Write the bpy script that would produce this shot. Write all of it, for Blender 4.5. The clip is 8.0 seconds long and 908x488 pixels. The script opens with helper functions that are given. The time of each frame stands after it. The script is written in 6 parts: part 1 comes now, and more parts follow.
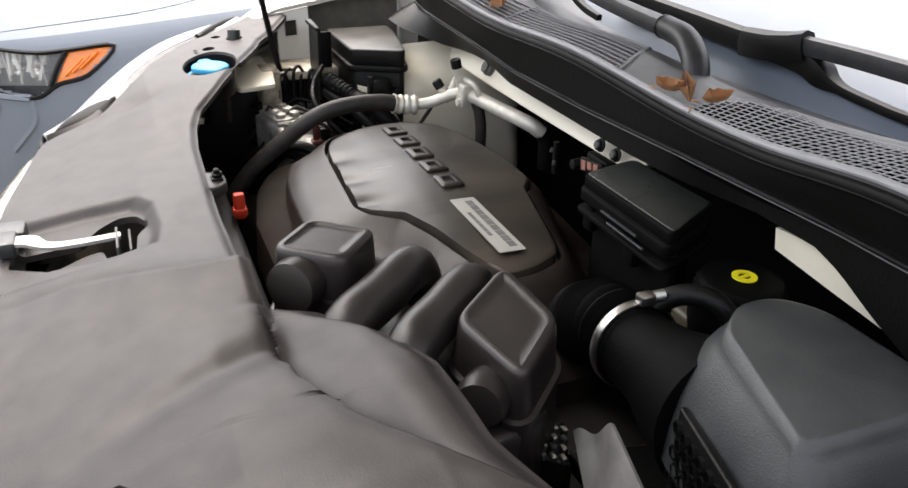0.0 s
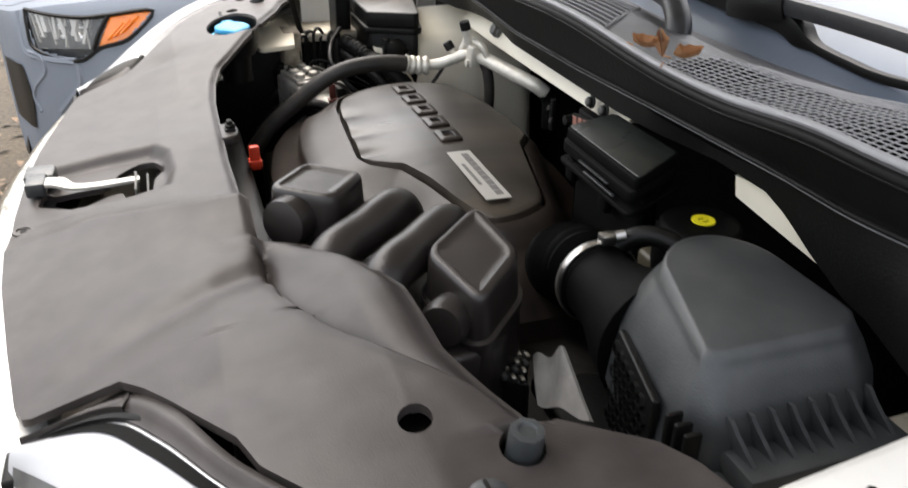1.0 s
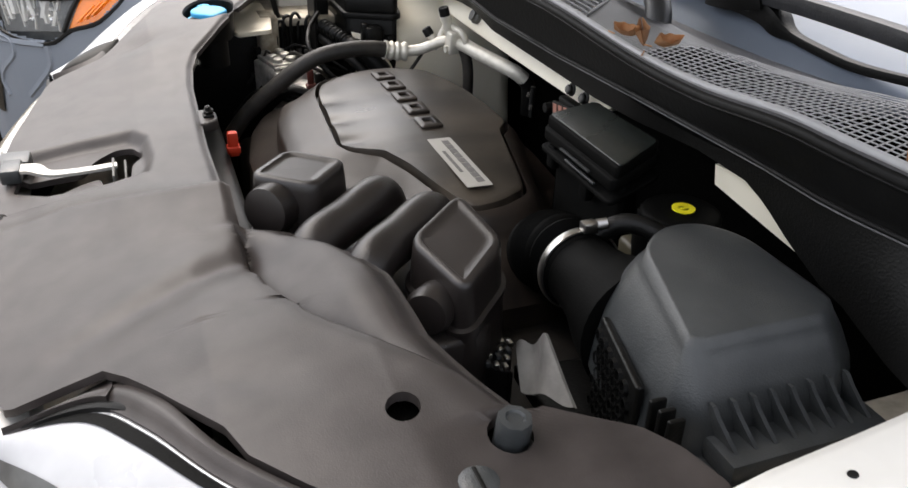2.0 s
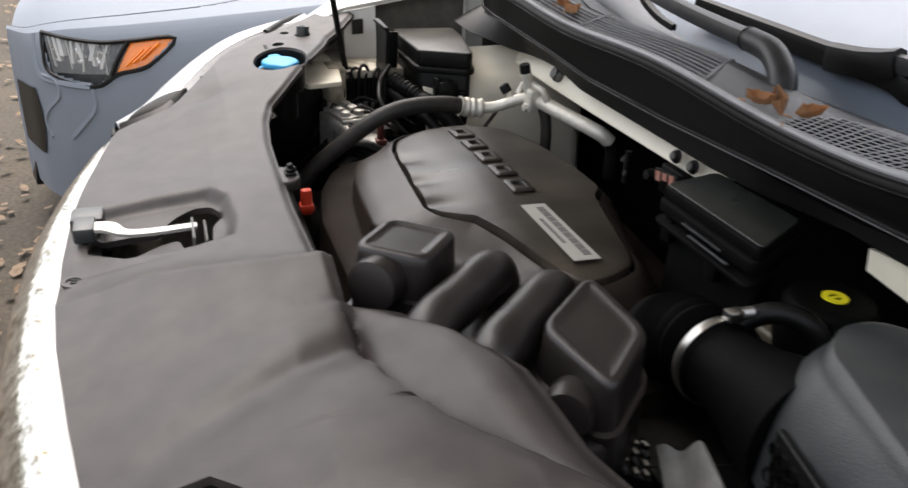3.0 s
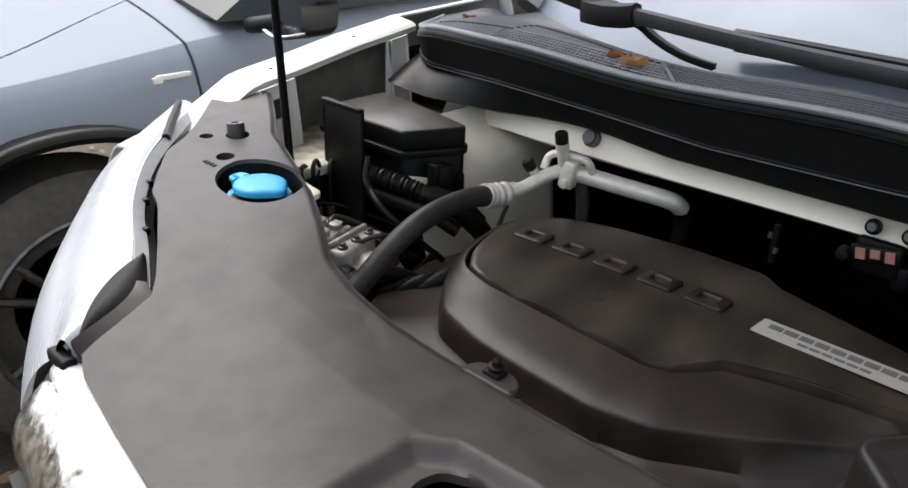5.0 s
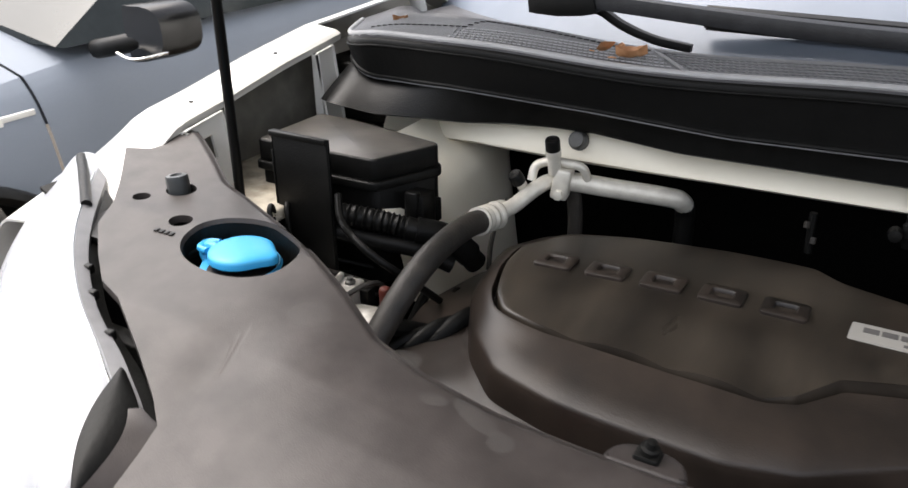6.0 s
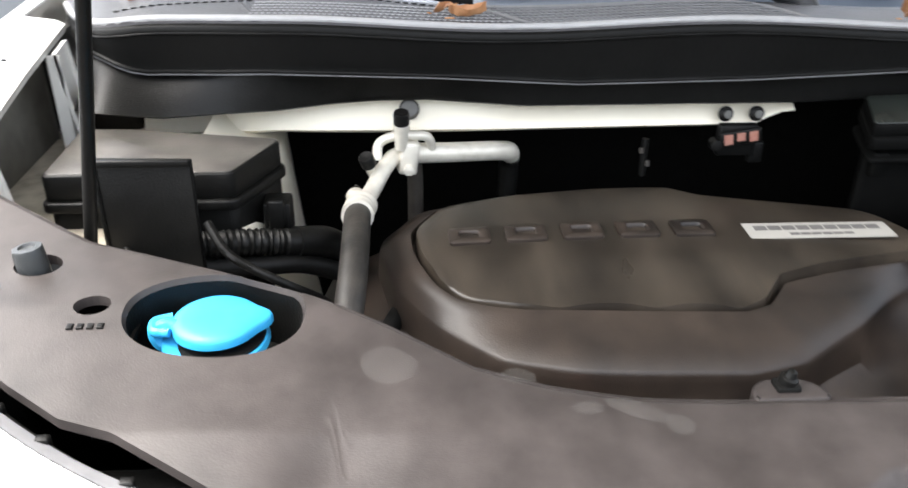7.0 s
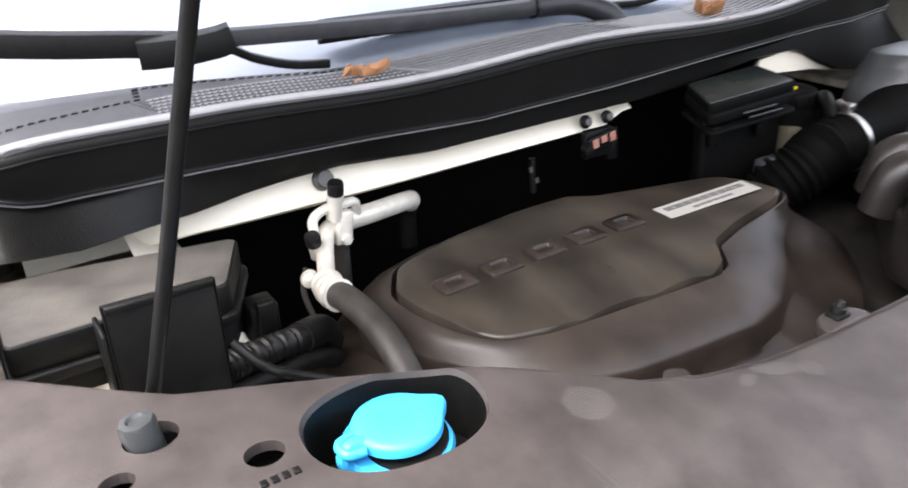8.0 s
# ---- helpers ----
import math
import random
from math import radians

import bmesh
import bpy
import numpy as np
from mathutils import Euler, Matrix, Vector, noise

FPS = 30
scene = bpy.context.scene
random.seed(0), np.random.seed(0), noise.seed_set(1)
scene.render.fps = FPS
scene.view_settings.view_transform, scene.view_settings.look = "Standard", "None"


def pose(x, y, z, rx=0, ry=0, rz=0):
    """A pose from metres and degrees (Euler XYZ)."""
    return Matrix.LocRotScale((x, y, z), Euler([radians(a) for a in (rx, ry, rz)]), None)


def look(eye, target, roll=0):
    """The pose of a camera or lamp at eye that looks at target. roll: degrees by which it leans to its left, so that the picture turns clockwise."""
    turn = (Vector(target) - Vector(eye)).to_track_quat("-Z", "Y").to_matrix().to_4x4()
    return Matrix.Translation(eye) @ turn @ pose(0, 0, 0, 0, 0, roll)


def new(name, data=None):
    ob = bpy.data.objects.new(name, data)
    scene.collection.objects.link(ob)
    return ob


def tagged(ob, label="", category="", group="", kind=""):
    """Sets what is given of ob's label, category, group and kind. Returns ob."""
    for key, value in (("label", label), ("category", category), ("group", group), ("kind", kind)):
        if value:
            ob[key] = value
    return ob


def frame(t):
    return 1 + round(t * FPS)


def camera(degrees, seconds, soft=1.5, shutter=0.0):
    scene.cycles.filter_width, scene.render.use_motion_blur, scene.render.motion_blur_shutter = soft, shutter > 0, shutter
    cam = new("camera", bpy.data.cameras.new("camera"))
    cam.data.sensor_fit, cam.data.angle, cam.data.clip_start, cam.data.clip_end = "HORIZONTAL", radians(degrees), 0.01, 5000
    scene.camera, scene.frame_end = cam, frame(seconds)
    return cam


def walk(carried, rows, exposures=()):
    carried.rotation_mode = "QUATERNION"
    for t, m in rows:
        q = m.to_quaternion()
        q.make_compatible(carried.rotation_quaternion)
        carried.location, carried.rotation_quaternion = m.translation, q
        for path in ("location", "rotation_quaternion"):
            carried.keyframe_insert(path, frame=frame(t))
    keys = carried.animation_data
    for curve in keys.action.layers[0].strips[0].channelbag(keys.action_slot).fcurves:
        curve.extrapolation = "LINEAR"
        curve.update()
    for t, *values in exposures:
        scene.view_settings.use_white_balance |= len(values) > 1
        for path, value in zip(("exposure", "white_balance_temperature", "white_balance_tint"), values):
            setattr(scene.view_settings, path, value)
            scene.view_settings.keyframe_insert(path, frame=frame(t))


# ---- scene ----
cam = camera(57.49, 8.0, soft=1.5, shutter=0.3)
# seconds, eye in metres, turn in degrees; x to the car's left, y rearwards, z up
PATH = [
    (0, 0.7992, -0.1327, 1.3124, 63.37, -1.35, 68.05),
    (0.5, 0.8550, -0.1114, 1.3230, 63.10, -0.90, 71.72),
    (1, 0.8818, -0.1026, 1.3165, 61.41, -0.82, 71.18),
    (1.2, 0.8908, -0.0966, 1.3117, 59.49, -1.44, 69.54),
    (2.3, 0.8656, -0.1179, 1.3231, 61.38, -1.77, 69.99),
    (2.5, 0.8506, -0.1228, 1.3242, 62.26, -1.83, 70.60),
    (3, 0.7784, -0.1702, 1.3070, 63.58, -2.78, 71.22),
    (3.2, 0.7370, -0.2220, 1.3050, 63.85, -2.40, 69.70),
    (3.5, 0.6636, -0.2993, 1.3024, 64.43, -4.51, 61.96),
    (4, 0.5362, -0.3529, 1.2894, 64.60, -4.46, 57.58),
    (4.5, 0.3571, -0.3667, 1.2983, 64.97, -1.67, 54.15),
    (5, 0.2318, -0.4430, 1.2962, 65.11, -1.90, 44.08),
    (5.2, 0.1844, -0.4837, 1.2936, 65.53, -2.34, 39.48),
    (6.3, -0.0769, -0.4155, 1.2762, 63.74, 1.77, 24.58),
    (6.5, -0.1481, -0.4053, 1.2728, 62.66, 1.23, 17.80),
    (7, -0.3385, -0.4499, 1.2816, 61.64, -1.05, -4.29),
    (7.5, -0.4914, -0.3762, 1.2665, 62.05, 2.06, -19.58),
    (8, -0.6197, -0.3593, 1.2871, 64.69, 2.34, -32.56),
]
EXPOSURES = [(0, 2.05, 6750, 11), (0.5, 2.05, 6750, 11), (1.0, 2.05, 6750, 10), (1.2, 1.8, 6700, 11), (2.5, 1.95, 6750, 11), (3, 1.65, 6700, 11), (3.5, 1.4, 6500, 10), (4.5, 1.35, 6330, 10), (5, 1.4, 6330, 10), (6.3, 1.9, 6650, 11), (6.6, 2.2, 6650, 10), (7, 2.7, 6500, 9), (7.5, 2.8, 6450, 13), (8, 2.75, 6450, 14)]
walk(cam, [(r[0], pose(*r[1:])) for r in PATH], EXPOSURES)

# ---- light ----
world = bpy.data.worlds.new("overcast_sky")
scene.world = world
world.use_nodes = True
wn = world.node_tree.nodes
sky = wn.new("ShaderNodeTexSky")
sky.sky_type = "NISHITA"
sky.sun_disc = False
sky.sun_elevation = radians(66)
sky.sun_rotation = radians(275)
sky.air_density, sky.dust_density, sky.ozone_density = 1.0, 5.0, 1.0
wn["Background"].inputs["Strength"].default_value = 0.15
haze = wn.new("ShaderNodeHueSaturation")
haze.inputs["Saturation"].default_value = 0.35
world.node_tree.links.new(sky.outputs["Color"], haze.inputs["Color"])
world.node_tree.links.new(haze.outputs["Color"], wn["Background"].inputs["Color"])
sun = new("sun", bpy.data.lights.new("sun", "SUN"))
sun.data.energy, sun.data.angle, sun.data.color = 0.95, radians(75), (1.0, 0.925, 0.84)
sun.matrix_world = look((-1.55, 0.15, 4.4), (0, 0.0, 1.0))


# ---- materials ----
def material(name, colour, rough=0.5, metal=0.0, second=None, amount=0.5, grain=60.0, cloud=5.0, bump=0.0, bump_scale=300.0, coat=0.0, spec=0.5, transmission=0.0, ior=1.45, rough_var=0.12, alpha=1.0, per_object=0.0, stretch=(1, 1, 1)):
    """A node material: two colours mixed by noise at two scales, rough and bumpy by noise."""
    m = bpy.data.materials.new(name)
    m.use_nodes = True
    n, l = m.node_tree.nodes, m.node_tree.links
    p = n["Principled BSDF"]
    co = n.new("ShaderNodeTexCoord")
    a, b = n.new("ShaderNodeTexNoise"), n.new("ShaderNodeTexNoise")
    a.inputs["Scale"].default_value, a.inputs["Detail"].default_value = grain, 6.0
    b.inputs["Scale"].default_value, b.inputs["Detail"].default_value, b.inputs["Distortion"].default_value = cloud, 8.0, 0.6
    way = n.new("ShaderNodeMapping")
    way.inputs["Scale"].default_value = stretch
    l.new(co.outputs["Object"], way.inputs["Vector"])
    for q in (a, b):
        l.new(way.outputs["Vector"], q.inputs["Vector"])
    mul = n.new("ShaderNodeMath")
    mul.operation = "MULTIPLY"
    l.new(a.outputs["Fac"], mul.inputs[0])
    l.new(b.outputs["Fac"], mul.inputs[1])
    rng = n.new("ShaderNodeMapRange")
    rng.inputs["From Min"].default_value, rng.inputs["From Max"].default_value = 0.12, 0.42
    rng.inputs["To Max"].default_value = amount
    l.new(mul.outputs[0], rng.inputs["Value"])
    mix = n.new("ShaderNodeMix")
    mix.data_type = "RGBA"
    mix.inputs["A"].default_value = (*colour, 1)
    mix.inputs["B"].default_value = (*(second or [min(1, c * 1.5 + 0.01) for c in colour]), 1)
    l.new(rng.outputs["Result"], mix.inputs["Factor"])
    last = mix.outputs["Result"]
    if per_object:
        info, hsv, ma = n.new("ShaderNodeObjectInfo"), n.new("ShaderNodeHueSaturation"), n.new("ShaderNodeMapRange")
        ma.inputs["To Min"].default_value, ma.inputs["To Max"].default_value = 1 - per_object, 1 + per_object
        l.new(info.outputs["Random"], ma.inputs["Value"])
        l.new(ma.outputs["Result"], hsv.inputs["Value"])
        l.new(last, hsv.inputs["Color"])
        last = hsv.outputs["Color"]
    l.new(last, p.inputs["Base Color"])
    rr = n.new("ShaderNodeMapRange")
    rr.inputs["To Min"].default_value, rr.inputs["To Max"].default_value = max(0.02, rough - rough_var), min(1, rough + rough_var)
    l.new(b.outputs["Fac"], rr.inputs["Value"])
    l.new(rr.outputs["Result"], p.inputs["Roughness"])
    p.inputs["Metallic"].default_value = metal
    p.inputs["Specular IOR Level"].default_value = spec
    p.inputs["Coat Weight"].default_value = coat
    p.inputs["Coat Roughness"].default_value = 0.06
    p.inputs["Transmission Weight"].default_value = transmission
    p.inputs["IOR"].default_value = ior
    p.inputs["Alpha"].default_value = alpha
    if bump:
        c, bn = n.new("ShaderNodeTexNoise"), n.new("ShaderNodeBump")
        c.inputs["Scale"].default_value, c.inputs["Detail"].default_value = bump_scale, 3.0
        l.new(co.outputs["Object"], c.inputs["Vector"])
        l.new(c.outputs["Fac"], bn.inputs["Height"])
        bn.inputs["Strength"].default_value, bn.inputs["Distance"].default_value = bump, 0.002
        l.new(bn.outputs["Normal"], p.inputs["Normal"])
    return m


COVER = material("worn_grey_plastic", (0.023, 0.0192, 0.018), 0.43, second=(0.062, 0.053, 0.05), amount=0.8, grain=35, cloud=4, bump=0.1, bump_scale=900, spec=0.4)
ENGINE = material("dusty_dark_plastic", (0.011, 0.0088, 0.0077), 0.38, second=(0.05, 0.037, 0.029), amount=0.85, grain=18, cloud=7, bump=0.12, bump_scale=700, spec=0.48)
# Streaks along y: dust, with the panel's streaky reflection put into the colour.
PANEL_TOP = material("dust_and_reflection_streaks", (0.0085, 0.007, 0.006), 0.33, second=(0.062, 0.05, 0.038), amount=1.0, grain=9, cloud=6, bump=0.1, bump_scale=700, spec=0.5, rough_var=0.2, stretch=(2.2, 0.7, 1))
RESON = material("satin_grey_plastic", (0.015, 0.0125, 0.0118), 0.33, second=(0.031, 0.025, 0.0228), bump=0.15, bump_scale=1100, spec=0.6)
BLACK = material("black_plastic", (0.0032, 0.0033, 0.0031), 0.42, second=(0.009, 0.0088, 0.0083), amount=0.6, spec=0.25, bump=0.2, bump_scale=500)
AIRBOX = material("charcoal_plastic", (0.026, 0.029, 0.031), 0.32, second=(0.06, 0.0635, 0.064), amount=0.85, grain=30, cloud=6, spec=0.6, bump=0.2, bump_scale=800)
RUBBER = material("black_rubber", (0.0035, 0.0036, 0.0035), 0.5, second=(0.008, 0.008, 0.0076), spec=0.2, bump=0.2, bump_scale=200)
HOSE = material("dusty_rubber_hose", (0.016, 0.015, 0.014), 0.55, second=(0.07, 0.06, 0.05), amount=0.6, bump=0.2)
CREAM = material("primer_cream_paint", (0.88, 0.825, 0.69), 0.4, second=(0.76, 0.69, 0.55), amount=0.5, grain=25, cloud=8, spec=0.4)
WHITE = material("white_car_paint", (0.68, 0.67, 0.635), 0.3, second=(0.57, 0.56, 0.53), amount=0.3, coat=0.8)
ALU = material("cast_aluminium", (0.8, 0.77, 0.69), 0.42, 0.35, second=(0.5, 0.465, 0.4), amount=0.6, grain=90, bump=0.15)
STEEL = material("zinc_steel", (0.55, 0.54, 0.52), 0.32, 1.0, second=(0.3, 0.28, 0.25), amount=0.5)
# Brown-olive blotches put the surroundings' reflection into the chrome's colour.
REFLECTION_CHROME = material("reflection_painted_chrome", (0.85, 0.85, 0.82), 0.12, 0.95, second=(0.1, 0.08, 0.035), amount=1.0, grain=130, cloud=45, rough_var=0.1, bump=0.5, bump_scale=70)
LAMP_BLACK = material("hazy_lamp_inside", (0.05, 0.053, 0.055), 0.25, 0.2, second=(0.15, 0.155, 0.155), amount=0.6, grain=50)
CHROME = material("chrome", (0.85, 0.85, 0.84), 0.08, 1.0, second=(0.6, 0.58, 0.5), amount=0.4, rough_var=0.05, bump=0.5, bump_scale=70)
BLUE = material("blue_plastic", (0.03, 0.32, 0.62), 0.38, second=(0.06, 0.42, 0.72), amount=0.4, rough_var=0.06)
YELLOW = material("yellow_print", (0.75, 0.66, 0.02), 0.5, amount=0.2)
ORANGE_LENS = material("amber_lens", (0.85, 0.2, 0.015), 0.18, second=(1.0, 0.33, 0.03), coat=1.0)
RED = material("red_plastic", (0.65, 0.05, 0.02), 0.4)
RED_DULL = material("faded_red_plastic", (0.1, 0.022, 0.016), 0.5)
DUSTY = material("dust_covered_black_plastic", (0.045, 0.042, 0.039), 0.34, second=(0.14, 0.129, 0.116), amount=1.0, grain=22, cloud=8, spec=0.5, bump=0.2, bump_scale=500)
ARM = material("weathered_black_metal", (0.016, 0.017, 0.019), 0.4, second=(0.05, 0.05, 0.055), amount=0.6, grain=60, bump=0.2, bump_scale=500)
EDGE = material("pale_grey_edge", (0.17, 0.17, 0.178), 0.42, second=(0.26, 0.26, 0.265), amount=0.6, grain=80)
LIP = material("faded_grey_edge", (0.34, 0.34, 0.35), 0.42, second=(0.46, 0.46, 0.46), amount=0.6, grain=80)
GLOSS_RUBBER = material("shiny_black_rubber", (0.004, 0.004, 0.004), 0.22, second=(0.012, 0.012, 0.012), amount=0.6, spec=0.5, bump=0.15, bump_scale=120)
PINK = material("faded_orange_print", (0.3, 0.1, 0.07), 0.5, second=(0.42, 0.27, 0.22), amount=0.8)
FILM = material("creased_shiny_plastic", (0.2, 0.195, 0.185), 0.13, second=(0.4, 0.39, 0.37), amount=0.7, grain=40, spec=0.7, bump=0.6, bump_scale=60)
HAZE = material("hazed_lamp_cover", (0.5, 0.52, 0.53), 0.15, second=(0.36, 0.38, 0.39), amount=0.5, grain=40, alpha=0.22, coat=0.6)
SMUDGE = material("pale_dust_smudge", (0.2, 0.19, 0.18), 0.6, second=(0.3, 0.29, 0.27), amount=0.8, grain=60, cloud=20, alpha=0.09)
STICKER = material("white_sticker", (0.43, 0.415, 0.38), 0.4, second=(0.4, 0.38, 0.34), amount=0.5)
INK = material("dark_print", (0.13, 0.125, 0.12), 0.5)
COWL = material("weathered_grey_cowl", (0.06, 0.059, 0.063), 0.36, second=(0.112, 0.111, 0.118), amount=0.6, grain=50, bump=0.25, bump_scale=700)
LENS = material("hazy_clear_lens", (0.37, 0.38, 0.4), 0.3, second=(0.24, 0.25, 0.27), amount=0.6, grain=30, coat=0.15, spec=0.4)
# Opaque pale blue: the sky's reflection is put into the base colour.
GLASS = material("sky_coloured_windscreen", (0.14, 0.165, 0.205), 0.35, second=(0.21, 0.235, 0.28), amount=0.6, grain=12, cloud=2, coat=0.0, spec=0.22, rough_var=0.06)
DARKGLASS = material("dark_window_glass", (0.012, 0.016, 0.016), 0.12, coat=0.0, spec=0.35, rough_var=0.03)
GREY_PAINT = material("grey_metallic_paint", (0.18, 0.203, 0.237), 0.5, 0.05, second=(0.22, 0.244, 0.28), amount=0.4, grain=400, cloud=6, coat=0.0, spec=0.14)
TYRE = material("tyre_rubber", (0.045, 0.043, 0.038), 0.75, second=(0.13, 0.12, 0.1), bump=0.4, bump_scale=80)
RIM = material("dark_alloy", (0.1, 0.1, 0.1), 0.35, 1.0, second=(0.3, 0.3, 0.3), amount=0.4)
LEAF = material("dead_leaf", (0.32, 0.145, 0.06), 0.6, second=(0.58, 0.34, 0.19), amount=0.8, grain=120, cloud=30, bump=0.4, bump_scale=200, per_object=0.25)
LITTER = material("weathered_leaf", (0.09, 0.055, 0.03), 0.7, second=(0.24, 0.165, 0.1), amount=0.9, grain=60, cloud=7, bump=0.4, bump_scale=200)
SOIL = material("leafy_soil", (0.026, 0.021, 0.015), 0.9, second=(0.085, 0.068, 0.047), amount=0.9, grain=55, cloud=1.3, bump=0.7, bump_scale=25, per_object=0.0)
BARE = material("dull_grey_bolt_steel", (0.13, 0.13, 0.125), 0.5, 0.4, second=(0.07, 0.065, 0.06), amount=0.6)
CAST = material("grimy_cast_aluminium", (0.66, 0.64, 0.6), 0.45, 0.25, second=(0.2, 0.19, 0.17), amount=1.0, grain=70, cloud=18, bump=0.4, bump_scale=120)
FUSE_TOP = material("dull_green_black_plastic", (0.007, 0.009, 0.0078), 0.25, second=(0.022, 0.026, 0.023), amount=0.7, spec=0.5, bump=0.15, bump_scale=700)
GRIME = material("grimy_metal", (0.012, 0.011, 0.01), 0.6, 0.2, second=(0.05, 0.042, 0.034), amount=0.6, grain=40, cloud=12, bump=0.5, bump_scale=60)
# Near black: the deep shade behind the engine is put into this colour.
BULKHEAD_SHADE = material("shade_black_bulkhead", (0.003, 0.003, 0.0028), 0.95, second=(0.006, 0.0057, 0.005), amount=0.7, grain=90, bump=0.4, bump_scale=300, spec=0.05)
LEVER = material("pale_galvanised", (0.5, 0.49, 0.46), 0.45, 0.5, second=(0.36, 0.34, 0.31), amount=0.4)

# Dust, plus the shade under the flange put into the grey.
SHADED_WALL = material("dusty_shaded_grey", (0.11, 0.105, 0.092), 0.7, second=(0.2, 0.19, 0.165), amount=0.8, grain=40, cloud=9, spec=0.25, bump=0.3, bump_scale=200)
DIRTY_CREAM = material("dirty_cream_paint", (0.62, 0.57, 0.47), 0.55, second=(0.2, 0.17, 0.125), amount=1.0, grain=50, cloud=14, spec=0.3, bump=0.3, bump_scale=150)
MATT = material("matt_black_plastic", (0.0018, 0.0019, 0.0018), 0.62, second=(0.0045, 0.0045, 0.0042), amount=0.6, spec=0.07, bump=0.2, bump_scale=500)
AGED = material("dim_yellowed_plastic", (0.1, 0.088, 0.06), 0.4, second=(0.06, 0.05, 0.033), amount=0.6)

# ---- helpers for meshes ----
def thing(name, base, label, category, group="", kind=""):
    e = new(name)
    e.empty_display_size = 0.05
    e.location = base
    return tagged(e, label, category, group, kind)


def finish(name, bm, mat, smooth=45.0):
    bmesh.ops.recalc_face_normals(bm, faces=bm.faces)
    me = bpy.data.meshes.new(name)
    bm.to_mesh(me)
    bm.free()
    me.materials.append(mat)
    if smooth:
        me.shade_smooth()
        me.set_sharp_from_angle(angle=radians(smooth))
    return new(name, me)


def part(name, bm, mat, parent, label="", smooth=45.0):
    ob = finish(name, bm, mat, smooth)
    ob.parent = parent
    m = parent.matrix_basis.copy()
    p = parent.parent
    if p is not None:
        m = p.matrix_basis @ parent.matrix_parent_inverse @ m
    ob.matrix_parent_inverse = m.inverted()
    return tagged(ob, label)


def share(ob, parent, m):
    """One more object on the mesh of ob, at the pose m, under parent."""
    c = ob.copy()
    scene.collection.objects.link(c)
    c.parent = parent
    c.matrix_basis = m
    return c


def add(bm, other):
    me = bpy.data.meshes.new("tmp")
    other.to_mesh(me)
    other.free()
    bm.from_mesh(me)
    bpy.data.meshes.remove(me)
    return bm


def rbox(x0, x1, y0, y1, z0, z1, bevel=0.004, m=None, seg=2):
    bm = bmesh.new()
    bmesh.ops.create_cube(bm, size=1.0)
    for v in bm.verts:
        v.co = Vector(((x0 + x1) / 2 + v.co.x * (x1 - x0), (y0 + y1) / 2 + v.co.y * (y1 - y0), (z0 + z1) / 2 + v.co.z * (z1 - z0)))
    if bevel:
        bmesh.ops.bevel(bm, geom=list(bm.edges), offset=bevel, segments=seg, profile=0.5, affect="EDGES")
    if m is not None:
        bm.transform(m)
    return bm


def loft(rings, caps=True, closed=True):
    bm = bmesh.new()
    rows = [[bm.verts.new(p) for p in r] for r in rings]
    for a, b in zip(rows, rows[1:]):
        n = len(a)
        for i in range(n if closed else n - 1):
            j = (i + 1) % n
            bm.faces.new((a[i], a[j], b[j], b[i]))
    if caps and closed:
        bm.faces.new(rows[0])
        bm.faces.new(list(reversed(rows[-1])))
    return bm


def spline(points, n=8):
    """A smooth line through the points (Catmull-Rom)."""
    pts = [Vector(p) for p in points]
    pts = [pts[0] * 2 - pts[1], *pts, pts[-1] * 2 - pts[-2]]
    out = []
    for a, b, c, d in zip(pts, pts[1:], pts[2:], pts[3:]):
        for i in range(n):
            t = i / n
            out.append(0.5 * (2 * b + (c - a) * t + (2 * a - 5 * b + 4 * c - d) * t * t + (3 * b - a - 3 * c + d) * t ** 3))
    out.append(pts[-2])
    return out


def tube(points, r, n=12, smooth=8, caps=True):
    """A round tube along points; r: a number, or a function of the way along (0 to 1)."""
    line = spline(points, smooth) if smooth else [Vector(p) for p in points]
    side = None
    rings = []
    for i, p in enumerate(line):
        d = (line[min(i + 1, len(line) - 1)] - line[max(i - 1, 0)]).normalized()
        if side is None:
            side = d.orthogonal().normalized()
        side = (side - d * side.dot(d)).normalized()
        up = d.cross(side)
        rad = r(i / (len(line) - 1)) if callable(r) else r
        rings.append([p + (side * math.cos(k * math.tau / n) + up * math.sin(k * math.tau / n)) * rad for k in range(n)])
    return loft(rings, caps)


def lathe(profile, centre, n=32, axis=(0, 0, 1), cap=True):
    """A turned shape: profile of (radius, height) along the axis through centre."""
    q = Vector((0, 0, 1)).rotation_difference(Vector(axis)).to_matrix()
    c = Vector(centre)
    rings = [[c + q @ Vector((max(r, 1e-4) * math.cos(k * math.tau / n), max(r, 1e-4) * math.sin(k * math.tau / n), h)) for k in range(n)] for r, h in profile]
    return loft(rings, cap)


